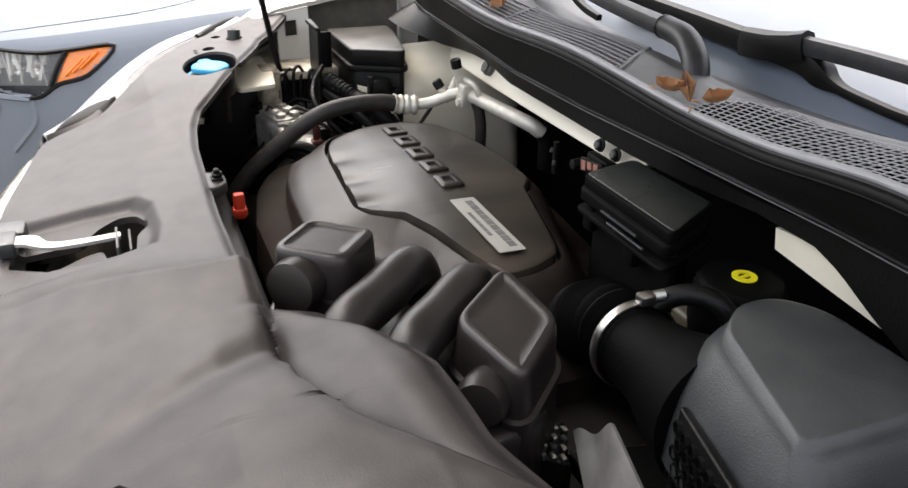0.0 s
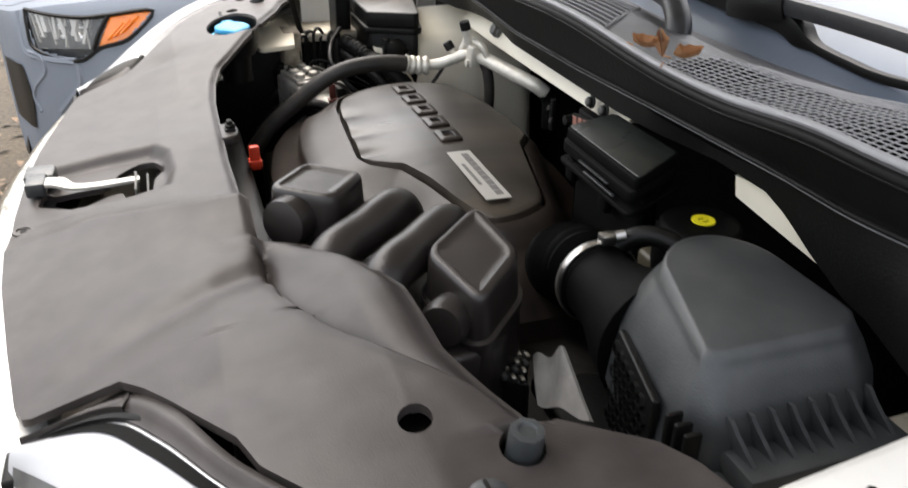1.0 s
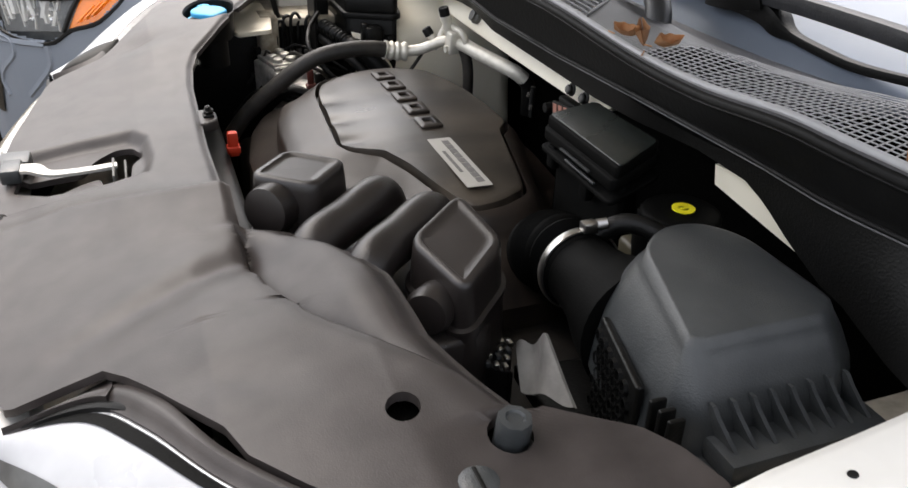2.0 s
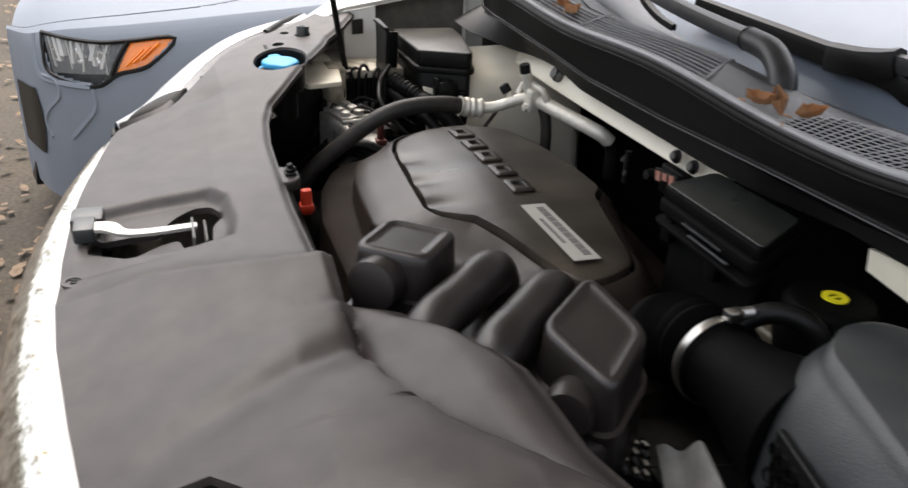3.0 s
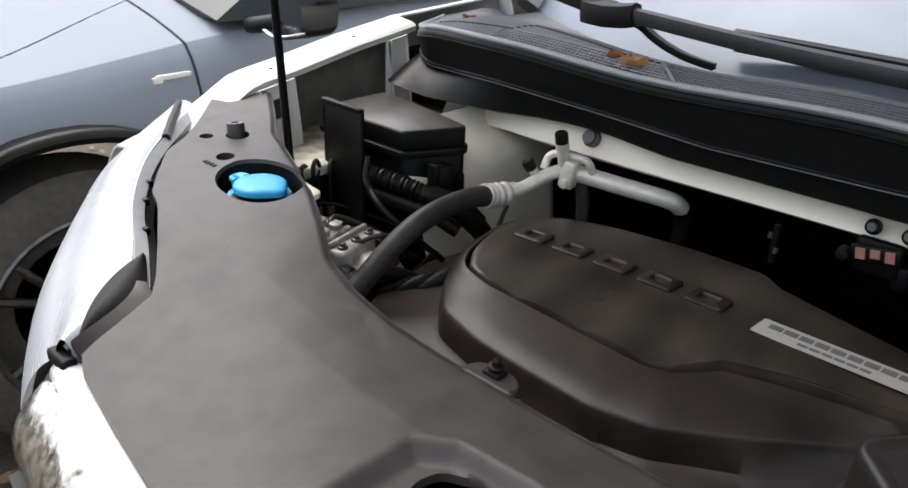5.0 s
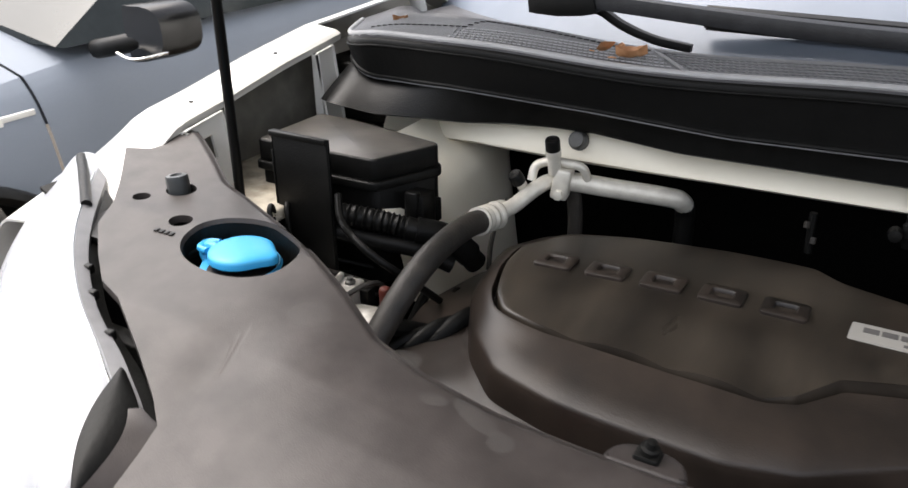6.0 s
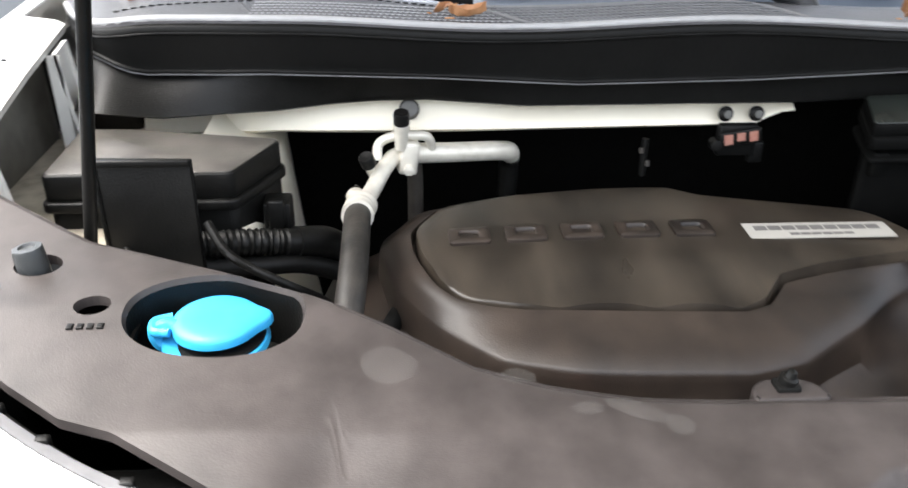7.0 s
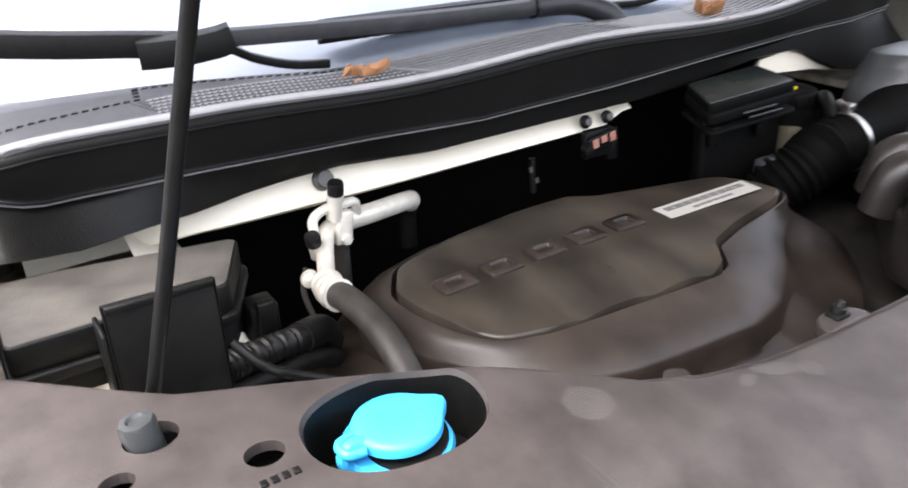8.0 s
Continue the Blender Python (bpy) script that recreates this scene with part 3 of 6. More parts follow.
LATCH_HOLE = [(-0.042, -0.256), (-0.036, -0.225), (-0.028, -0.194), (-0.053, -0.177), (-0.066, -0.157), (-0.059, -0.139), (-0.029, -0.127), (-0.012, -0.14), (0.026, -0.143), (0.036, -0.159), (0.024, -0.17), (0.0, -0.174), (0.0, -0.192), (0.018, -0.229), (0.0, -0.26)]
LATCH_HOLE = rounded(LATCH_HOLE, 0.007, 4)


def crease_way(x, y):
    best = 9.0
    for a, b in zip(CREASE, CREASE[1:]):
        ax, ay, bx, by = *a, *b
        t = min(1.0, max(0.0, ((x - ax) * (bx - ax) + (y - ay) * (by - ay)) / ((bx - ax) ** 2 + (by - ay) ** 2)))
        best = min(best, math.hypot(x - ax - t * (bx - ax), y - ay - t * (by - ay)))
    return best


def cover_z(x, y):
    c = ramp(y, [(-0.36, 0.895), (-0.27, 0.925), (-0.13, 0.953), (-0.045, 0.962), (0.1, 0.967)])
    e = ramp(y, [(-0.36, 0.88), (-0.24, 0.928), (-0.1, 0.982), (0, 1.0), (0.1, 1.005)])
    w = step(0.12, 0.42, abs(x))
    z = c * (1 - w) + e * w
    if x > 0.05:
        x0 = ramp(y, [(-0.27, 0.08), (-0.2, 0.086), (-0.148, 0.112), (-0.087, 0.14), (-0.04, 0.16), (0.1, 0.16)])
        high = ramp(y, [(-0.3, 0.925), (-0.24, 0.942), (-0.15, 0.972), (-0.06, 0.996), (0.0, 1.0), (0.1, 1.003)])
        xr, xv = x0 + 0.022, ramp(y, [(-0.27, 0.36), (-0.215, 0.338), (-0.15, 0.31), (-0.085, 0.288), (-0.05, 0.28), (0.0, 0.3), (0.1, 0.36)])
        if x < xr:
            z += max(0.0, 1 - (xr - x) / 0.085) ** 2 * max(0.0, high - z)
        elif x < xv:
            k = (x - xr) / (xv - xr)
            z += (1 - k) ** 1.3 * max(0.0, high - z)
        fold = x - xv
        z -= 0.0075 * math.exp(-(fold / (0.016 if fold < 0 else 0.03)) ** 2) * step(-0.26, -0.1, y) * (1 - step(-0.06, -0.045, y))
        if 0.38 < x < 0.54:
            z -= 0.003 * math.exp(-((x - 0.452 - 0.6 * (y + 0.08)) / 0.019) ** 2) * step(-0.14, -0.09, y) * (1 - step(-0.09, -0.03, y))
        if x > 0.17 and y > -0.09:
            d = crease_way(x, y)
            behind = step(-0.001, 0.003, y - ramp(x, CREASE))
            z -= step(0.21, 0.27, x) * (0.017 * behind * math.exp(-d / 0.032) + 0.0025 * math.exp(-(d / 0.006) ** 2)) * (1 - 0.9 * step(0.44, 0.545, x))
            back = cover_rear(x) - y
            if x < 0.55:
                k = step(0.2, 0.3, x)
                z -= 0.012 * k * (1 - step(0.0, 0.022, back)) + 0.005 * (1 - k) * (1 - step(0.0, 0.01, back))
                z += 0.004 * k * math.exp(-((back - 0.03) / 0.02) ** 2)
    if -0.28 <= x <= 0.17:
        z -= 0.005 * (1 - step(0.0, 0.01, cover_rear(x) - y))
    if x < -0.28:
        z -= 0.005 * (1 - step(0.0, 0.009, cover_rear(x) - y)) + 0.006 * math.exp(-(((x + 0.37) / 0.03) ** 2 + ((y + 0.12) / 0.035) ** 2))
    if x < -0.5:
        z += 0.021 * step(-0.5, -0.66, x) * ramp(y, [(0.03, 0.0), (0.1, 0.45), (0.165, 1.0)])
    if -0.13 < x < 0.07 and -0.28 < y < -0.1:
        d = edge_distance(x, y, DISH)[0]
        z -= 0.011 * (step(0.0, 0.016, d) if inside(x, y, DISH) else 0.0)
    return z + 0.0012 * noise.noise((x * 7, y * 7, 0.3)) + 0.0006 * noise.noise((x * 19, y * 19, 1.3))


cover = thing("radiator_cover", (0, -0.1, 0.9), "scuffed grey plastic cover over the radiator support", "engine cover")
CAP_HOLE = ellipse(-0.449, -0.0085, 0.056, 0.0385, 56, 2.2, -0.1)
ROUND = [(-0.525, 0.0, 0.0115), (0.525, 0.0, 0.0125), (-0.597, 0.02, 0.0095), (0.594, 0.02, 0.0105), (-0.573, 0.046, 0.0155), (0.568, 0.049, 0.0155)]
HOLES = [CAP_HOLE, LATCH_HOLE] + [ellipse(x, y, r, r * 0.82, 20) for x, y, r in ROUND]


def cover_panel():
    bm = bmesh.new()
    xs, m = list(np.linspace(-0.74, 0.672, 380)), 112
    boxes = [(min(p[0] for p in h), max(p[0] for p in h), min(p[1] for p in h), max(p[1] for p in h)) for h in HOLES]

    def hole_at(x, y):
        for i, (a, b, c, d) in enumerate(boxes):
            if a < x < b and c < y < d and inside(x, y, HOLES[i]):
                return i
        return -1

    grid = []
    for x in xs:
        f, r = cover_front(x) + 0.0015, cover_rear(x)
        grid.append([bm.verts.new((x, f + (r - f) * j / (m - 1), 0)) for j in range(m)])
    for a, b in zip(grid, grid[1:]):
        for j in range(m - 1):
            q = (a[j], b[j], b[j + 1], a[j + 1])
            if hole_at(sum(v.co.x for v in q) / 4, sum(v.co.y for v in q) / 4) < 0:
                bm.faces.new(q)
    for v in [v for v in bm.verts if not v.link_faces]:
        bm.verts.remove(v)
    rim = {}
    for v in bm.verts:
        if v.is_boundary:
            for i, (a, b, c, d) in enumerate(boxes):
                if a - 0.006 < v.co.x < b + 0.006 and c - 0.006 < v.co.y < d + 0.006:
                    dist, q = edge_distance(v.co.x, v.co.y, HOLES[i])
                    if dist < 0.0055:
                        v.co.x, v.co.y = q
                        rim[v] = i
    for v in bm.verts:
        v.co.z = cover_z(v.co.x, v.co.y)
    edges = [e for e in bm.edges if e.is_boundary]
    deep = [e for e in edges if rim.get(e.verts[0], -1) == 0 and rim.get(e.verts[1], -1) == 0]
    rest = [e for e in edges if e not in set(deep)]
    g = bmesh.ops.extrude_edge_only(bm, edges=rest)
    for v in g["geom"]:
        if isinstance(v, bmesh.types.BMVert):
            v.co.z -= 0.007
    centre = Vector((-0.449, -0.0085, 0))
    ring = deep
    for dz, k in ((-0.004, 0.965),):
        g = bmesh.ops.extrude_edge_only(bm, edges=ring)
        top = {}
        for v in g["geom"]:
            if isinstance(v, bmesh.types.BMVert):
                base = cover_z(v.co.x, v.co.y) if dz == -0.004 else None
                p = centre + (Vector((v.co.x, v.co.y, 0)) - centre) * k
                v.co = Vector((p.x, p.y, 0.995 + dz if base is None else base + dz))
        ring = [e for e in g["geom"] if isinstance(e, bmesh.types.BMEdge)]
    return bm


part("cover_panel", cover_panel(), COVER, cover, smooth=60)


def push_pin(x, y, lean):
    z = cover_z(x, y)
    part("push_pin", lathe([(0.0, -0.012), (0.0105, -0.012), (0.0105, 0.0), (0.0105, 0.010), (0.0098, 0.0125), (0.006, 0.013), (0.005, 0.0112), (0.0, 0.011)], (x, y, z), 8, (lean, 0.05, 1)), AIRBOX, cover, "grey octagonal push pin standing proud")


def cap_well():
    c = Vector((-0.449, -0.0085))
    return loft([[Vector((c.x + (x - c.x) * k, c.y + (y - c.y) * k, (cover_z(x, y) - 0.0038) if dz is None else 0.995 + dz)) for x, y in CAP_HOLE] for k, dz in ((0.966, None), (0.95, -0.02), (0.93, -0.034), (0.88, -0.04), (0.5, -0.042))], False)


# Dark sheets added under the holes in place of their shade.
for s in (-1, 1):
    part("hole_backing", prism([(s * x, y) for x, y in ((0.64, -0.035), (0.5, -0.035), (0.5, 0.045), (0.56, 0.075), (0.6, 0.1), (0.64, 0.12))][::s], 0.976, 0.982, 0.001), BLACK, cover, "dark backing added to keep the holes black")
# Black puts the recess's shade into the colour of its wall.
part("cap_well", cap_well(), BLACK, cover, "recess round the filler cap, coloured black for its shade")
push_pin(-0.577, 0.047, -0.12)
push_pin(0.568, 0.05, 0.1)
sx, sy = 0.053, -0.268
rz = cover_z(0.594, 0.02)
rivet = part("rivet", lathe([(0.0, -0.006), (0.0112, -0.006), (0.0112, 0.0), (0.0095, 0.0014), (0.0, 0.0016)], (0.594, 0.02, rz), 20), AIRBOX, cover, "flush grey push rivet")
part("slot", rbox(0.585, 0.603, 0.0188, 0.0212, rz + 0.0008, rz + 0.0021, 0.0003), BLACK, rivet)
scr = part("screw", lathe([(0.0, 0.0), (0.011, 0.0), (0.0105, 0.0018), (0.007, 0.0022), (0.0065, 0.0008), (0.0, 0.0006)], (sx, sy, cover_z(sx, sy) - 0.0008), 20), COVER, cover, "flat grey screw rivet")
for d in (-0.0025, 0.0025):
    part("slot", rbox(sx + d - 0.0012, sx + d + 0.0012, sy - 0.003, sy + 0.003, cover_z(sx, sy) + 0.0005, cover_z(sx, sy) + 0.0016, 0.0003), BLACK, scr)
part("edge_tab", prism(rounded([(-0.118, -0.062), (-0.064, -0.062), (-0.07, -0.046), (-0.08, -0.04), (-0.104, -0.04), (-0.113, -0.046)], 0.008), 0.945, 0.9575, 0.0025), COVER, cover, "grey tab at the cover's rear edge")
part("edge_clip", add(rbox(-0.1, -0.084, -0.056, -0.043, 0.956, 0.961, 0.002), lathe([(0, 0), (0.006, 0), (0.006, 0.005), (0.004, 0.006), (0.003, 0.01), (0, 0.011)], (-0.092, -0.049, 0.96), 10, (0.2, -0.1, 1))), BLACK, cover, "small black clip at the cover's rear edge")
# dusty smudges left on the cover
def smudge(cx, cy, rx, ry, turn, seed):
    r = random.Random(seed)
    out = [(cx + (x - cx) * k, cy + (y - cy) * k) for (x, y), k in zip(ellipse(cx, cy, rx, ry, 28, 2, turn), [1 + 0.12 * noise.noise((j * 0.45, seed, 0)) for j in range(28)])]
    return loft([at(out, lambda x, y: cover_z(x, y) + 0.0006), at([(cx + (x - cx) * 0.5, cy + (y - cy) * 0.5) for x, y in out], lambda x, y: cover_z(x, y) + 0.0008), at([(cx + (x - cx) * 0.05, cy + (y - cy) * 0.05) for x, y in out], lambda x, y: cover_z(x, y) + 0.0008)], False)


for i, q in enumerate([(-0.342, -0.052, 0.0165, 0.0145, 0), (-0.264, -0.05, 0.012, 0.009, 0.3), (-0.195, -0.074, 0.02, 0.007, -0.35), (-0.172, -0.085, 0.009, 0.008, 0), (-0.225, -0.075, 0.01, 0.005, 0.2)]):
    part("dust_smudge", smudge(*q, i), SMUDGE, cover, "pale dusty smudge")
# moulded marks beside the washer neck
for k in range(4):
    part("moulded_mark", rbox(-0.535 + 0.006 * k, -0.531 + 0.006 * k, -0.022, -0.017, cover_z(-0.53, -0.02) - 0.001, cover_z(-0.53, -0.02) + 0.0012, 0.0004), BLACK, cover)

# ---- washer filler ----
washer = thing("washer_filler", (-0.449, -0.008, 0.9), "bright blue washer filler cap in the cover's recess", "filler cap")
part("neck", lathe([(0.024, -0.09), (0.024, -0.028), (0.03, -0.024), (0.03, -0.017), (0.024, -0.016)], (-0.449, -0.008, 0.998), 28), BLACK, washer, "black filler neck")


def washer_cap():
    c = Vector((-0.449, -0.008))
    lift = 0.0065
    out = []
    for k in range(48):
        a = k * math.tau / 48
        r = 0.027 + 0.008 * math.exp(-((a - 0.12 + (math.tau if a < -3 else 0)) / 0.3) ** 2) + 0.0085 * math.exp(-(((a - math.tau) - 0.12) / 0.3) ** 2)
        out.append((c.x + r * math.cos(a), c.y + r * math.sin(a)))
    bm = loft([at(shrink(out, d), z + lift) for d, z in ((0.004, 0.98), (0.0, 0.9805), (0.0, 0.985), (0.0006, 0.9866), (0.002, 0.9876))] + [at([(c.x + (x - c.x) * k, c.y + (y - c.y) * k) for x, y in out], z + lift) for k, z in ((0.85, 0.9886), (0.7, 0.9893), (0.4, 0.99), (0.1, 0.9902))])
    return bm


cap = part("cap", washer_cap(), BLUE, washer, "bright blue snap cap with a thumb tip")
part("lower_ring", lathe([(0.022, -0.0245), (0.032, -0.0235), (0.0336, -0.0195), (0.032, -0.0168), (0.022, -0.0172)], (-0.449, -0.0105, 0.9985), 32, (0.04, -0.05, 1)), BLUE, washer, "blue ring of the cap")
part("strap", add(tube([(-0.472, -0.012, 0.991), (-0.481, -0.012, 0.991), (-0.486, -0.013, 0.985), (-0.482, -0.014, 0.978), (-0.472, -0.015, 0.977)], 0.0045, 8), tube([(-0.476, -0.004, 0.992), (-0.486, -0.008, 0.9915), (-0.485, -0.018, 0.991), (-0.475, -0.02, 0.991)], 0.003, 8)), BLUE, cap, "blue hinge strap")

# ---- hood latch ----
latch = thing("hood_latch", (0.0, -0.19, 0.88), "hood latch with a pale release lever and black grip", "latch")
lev = spline([(-0.034, -0.264, 0.938), (-0.031, -0.25, 0.939), (-0.027, -0.238, 0.939), (-0.02, -0.224, 0.935), (-0.017, -0.2, 0.935), (-0.018, -0.156, 0.937)], 6)


def strap_bar(line, width, thick):
    rings = []
    for i, p in enumerate(line):
        d = (line[min(i + 1, len(line) - 1)] - line[max(i - 1, 0)]).normalized()
        s = Vector((-d.y, d.x, 0)).normalized()
        w = width(i / (len(line) - 1)) / 2
        rings.append([p + s * w, p + s * w + Vector((0, 0, thick)), p - s * w + Vector((0, 0, thick)), p - s * w])
    return loft(rings)


lever = part("lever", strap_bar(lev, lambda t: ramp(t, [(0, 0.019), (0.42, 0.02), (0.58, 0.0125), (1, 0.0105)]), 0.0035), LEVER, latch, "pale galvanised release lever")
part("grip", add(rbox(-0.086, -0.052, -0.277, -0.245, 0.922, 0.941, 0.004), rbox(-0.054, -0.02, -0.272, -0.2515, 0.928, 0.9445, 0.003)), AIRBOX, lever, "square black plastic grip")
for y in (-0.161, -0.149):
    part("catch_plate", rbox(-0.036, 0.014, y, y + 0.0026, 0.895, 0.941 if y < -0.16 else 0.937, 0.001), BARE, latch, "grimy zinc catch plate")
part("latch_body", add(rbox(-0.08, 0.05, -0.27, -0.115, 0.84, 0.865, 0.006), rbox(-0.03, 0.035, -0.165, -0.14, 0.865, 0.9, 0.004)), RUBBER, latch, "black latch body down in the opening")

# ---- headlights of the white car ----
def headlight(s):
    h = thing("headlight", (s * 0.55, -0.12, 0.8), "hazy headlight with a black bezel at the white car's corner", "headlight", "white car headlights")
    inner = spline([(0.383, -0.236, 0.919), (0.388, -0.172, 0.94), (0.44, -0.137, 0.96), (0.52, -0.098, 0.974), (0.603, -0.035, 0.987), (0.72, 0.085, 0.995)], 8)
    outer = spline([(0.405, -0.246, 0.912), (0.47, -0.214, 0.924), (0.53, -0.178, 0.938), (0.605, -0.118, 0.96), (0.68, -0.05, 0.974), (0.79, 0.07, 0.975)], 8)

    def point(u, v):
        i = u * (len(inner) - 1)
        k = min(int(i), len(inner) - 2)
        a, b = inner[k].lerp(inner[k + 1], i - k), outer[k].lerp(outer[k + 1], i - k)
        if v <= 1:
            p = a.lerp(b, v)
            p.z += 0.019 * math.sin(math.pi * v) - 0.004
        else:
            d = Vector((b.x - a.x, b.y - a.y, 0)).normalized()
            w = v - 1
            p = b + d * (0.06 * (1 - (1 - w) ** 2)) + Vector((0, 0, -0.004 - 0.13 * w ** 1.3))
        return Vector((s * p.x, p.y, p.z))

    us = list(np.linspace(0, 1, 41))
    part("lens", sheet(point, us, list(np.linspace(0.15, 2, 26)), None), LENS, h, "hazy pale plastic lens")
    part("flange", sheet(lambda u, v: point(u, v) + Vector((0, 0, (0.002 + 0.012 * step(0.16, 0.0, v)) if s > 0 else 0.001)), us, list(np.linspace(-0.1 if s > 0 else 0.0, 0.15, 9)), (0, 0, -0.006)), COVER if s > 0 else EDGE, h, "grey plastic flange beside the lens")
    part("tongue", sheet(lambda u, v: point(0.24 * u, 0.1 - (0.1 + 0.3 * (1 - step(0.75, 1.0, u))) * v) + Vector((0, 0, 0.011 + 0.005 * v)), list(np.linspace(0, 1, 14)), list(np.linspace(0, 1, 8)), (0, 0, -0.005)), COVER, h, "grey tongue joining the cover")
    part("gap", sheet(lambda u, v: point(u, v) + Vector((0, 0, -0.006)), us, list(np.linspace(-0.12, 0.06, 4)), (0, 0, -0.008)), BLACK, h, "dark slot along the cover")
    part("bright_line", tube([point(u, 0.18) + Vector((0, 0, 0.001)) for u in np.linspace(0.28, 0.95, 14)], 0.0008, 6, 3), CHROME, h, "thin chrome line")
    dark = sheet(lambda a, b: point(0.015 + 0.36 * a, 0.03 + b * (0.05 + (0.1 if s > 0 else 0.34) * math.sin(math.pi * a ** 0.75))) + Vector((0, 0, 0.004 + 0.003 * math.sin(math.pi * b))), list(np.linspace(0, 1, 20)), list(np.linspace(0, 1, 8)), (0, 0, -0.008))
    part("corner_block", add(dark, rbox(min(s * 0.379, s * 0.412), max(s * 0.379, s * 0.412), -0.249, -0.236, 0.905, 0.918, 0.003)), RUBBER, h, "black corner block")
    if s > 0:
        part("lower_band", sheet(lambda u, v: point(u, v) + Vector((0, 0, 0.0012)), list(np.linspace(0.02, 0.62, 24)), list(np.linspace(0.78, 0.95, 5)), None), LAMP_BLACK, h, "dark band along the lens edge")
        part("inner_band", sheet(lambda u, v: point(u, v) + Vector((0, 0, 0.001)), list(np.linspace(0.08, 0.75, 24)), list(np.linspace(0.2, 0.33, 4)), None), MATT, h, "dark band inside the lens")
    for u in (0.5, 0.62, 0.7):
        q = point(u, 0.0)
        part("lug", rbox(q.x - 0.004, q.x + 0.004, q.y - 0.003, q.y + 0.003, q.z - 0.004, q.z + 0.004, 0.0015), BLACK, h)
    part("end_bracket", tube([point(0.86, 0.12) + Vector((0, 0, 0.001)), point(0.93, 0.3) + Vector((0, 0, 0.0)), point(0.99, 0.5) + Vector((0, 0, -0.002))], 0.0055, 8), BLACK, h, "black mounting bracket")


headlight(-1)
headlight(1)

# ---- engine cover ----
eng = thing("engine_cover", (-0.09, 0.19, 0.8), "dusty dark plastic engine cover with a raised top panel", "engine cover")
EC = (-0.08, 0.19)
BASE = polar([(-0.40, 0.1), (-0.375, 0.05), (-0.3, 0.018), (-0.2, 0.0), (0.0, 0.0), (0.1, 0.03), (0.18, 0.085), (0.25, 0.16), (0.25, 0.25), (0.18, 0.33), (0.05, 0.385), (-0.12, 0.4), (-0.3, 0.385), (-0.4, 0.3), (-0.42, 0.2)], EC, 240)
SHOULDER = polar([(-0.352, 0.258), (-0.335, 0.171), (-0.3, 0.11), (-0.255, 0.062), (-0.2, 0.046), (-0.154, 0.041), (-0.065, 0.037), (-0.015, 0.05), (0.05, 0.094), (0.1, 0.136), (0.15, 0.168), (0.18, 0.19), (0.182, 0.25), (0.15, 0.283), (0.03, 0.318), (-0.03, 0.34), (-0.1, 0.346), (-0.24, 0.34), (-0.32, 0.31)], EC, 240)
PANEL = polar([(-0.318, 0.243), (-0.315, 0.2), (-0.299, 0.15), (-0.281, 0.124), (-0.24, 0.111), (-0.12, 0.103), (-0.052, 0.099), (-0.03, 0.108), (-0.004, 0.141), (0.05, 0.159), (0.13, 0.176), (0.163, 0.188), (0.158, 0.225), (0.138, 0.263), (-0.024, 0.302), (-0.05, 0.322), (-0.13, 0.32), (-0.225, 0.309), (-0.29, 0.29)], EC, 240)


def crown(x, y):
    """Height of the top panel: a low dome, scooped along its front edge between small ribs."""
    z = 0.9275 - 0.125 * (x + 0.08) ** 2 - 0.35 * (y - 0.22) ** 2 + 0.004 * step(0.12, 0.18, y)
    d = max(0.0, y - 0.104)
    scoop = sum(math.exp(-((x - c - 0.25 * d) / 0.017) ** 2) for c in (-0.205, -0.125, -0.055))
    return z - 0.0042 * scoop * math.exp(-(d / 0.03) ** 2) - 0.006 * step(0.26, 0.32, y) * step(-0.1, 0.1, x)


def between(f):
    """An outline from the shoulder (0) to the base (1), f depending on the shoulder's point."""
    return [tuple(Vector(a) * (1 - f(a)) + Vector(b) * f(a)) for a, b in zip(SHOULDER, BASE)]


spread = lambda q: step(0.0, 0.13, q[0])
mid = [((2 * a[0] + b[0]) / 3, (2 * a[1] + b[1]) / 3) for a, b in zip(SHOULDER, PANEL)]
rings = [at(BASE, 0.79), at(shrink(BASE, 0.004), 0.846), at(shrink(BASE, 0.012), 0.853)]
foot, slope = between(lambda q: 0.13 + 0.6 * spread(q)), between(lambda q: 0.045 + 0.25 * spread(q))
rings.append([Vector((q[0], q[1], 0.866 - 0.004 * spread(a))) for q, a in zip(foot, SHOULDER)])
rings.append([Vector((q[0], q[1], 0.87 + 0.012 * spread(a))) for q, a in zip(slope, SHOULDER)])
rings += [at(between(lambda q: 0.02 + 0.05 * spread(q)), 0.891), at(SHOULDER, 0.8975), at(shrink(SHOULDER, 0.0012), 0.9), at(shrink(SHOULDER, 0.0035), 0.902), at(mid, 0.911), at(shrink(PANEL, -0.006), 0.9185), at(shrink(PANEL, -0.004), 0.919), at(shrink(PANEL, -0.0034), 0.9175), at(shrink(PANEL, -0.003), 0.905), at(shrink(PANEL, 0.004), 0.903)]
part("cover_body", loft(rings), ENGINE, eng, "dusty dark plastic lower body", 38)
top = [at(shrink(PANEL, 0.0012), 0.9025), at(shrink(PANEL, 0.0012), lambda x, y: crown(x, y) - 0.003), at(shrink(PANEL, 0.002), lambda x, y: crown(x, y) - 0.0012)]
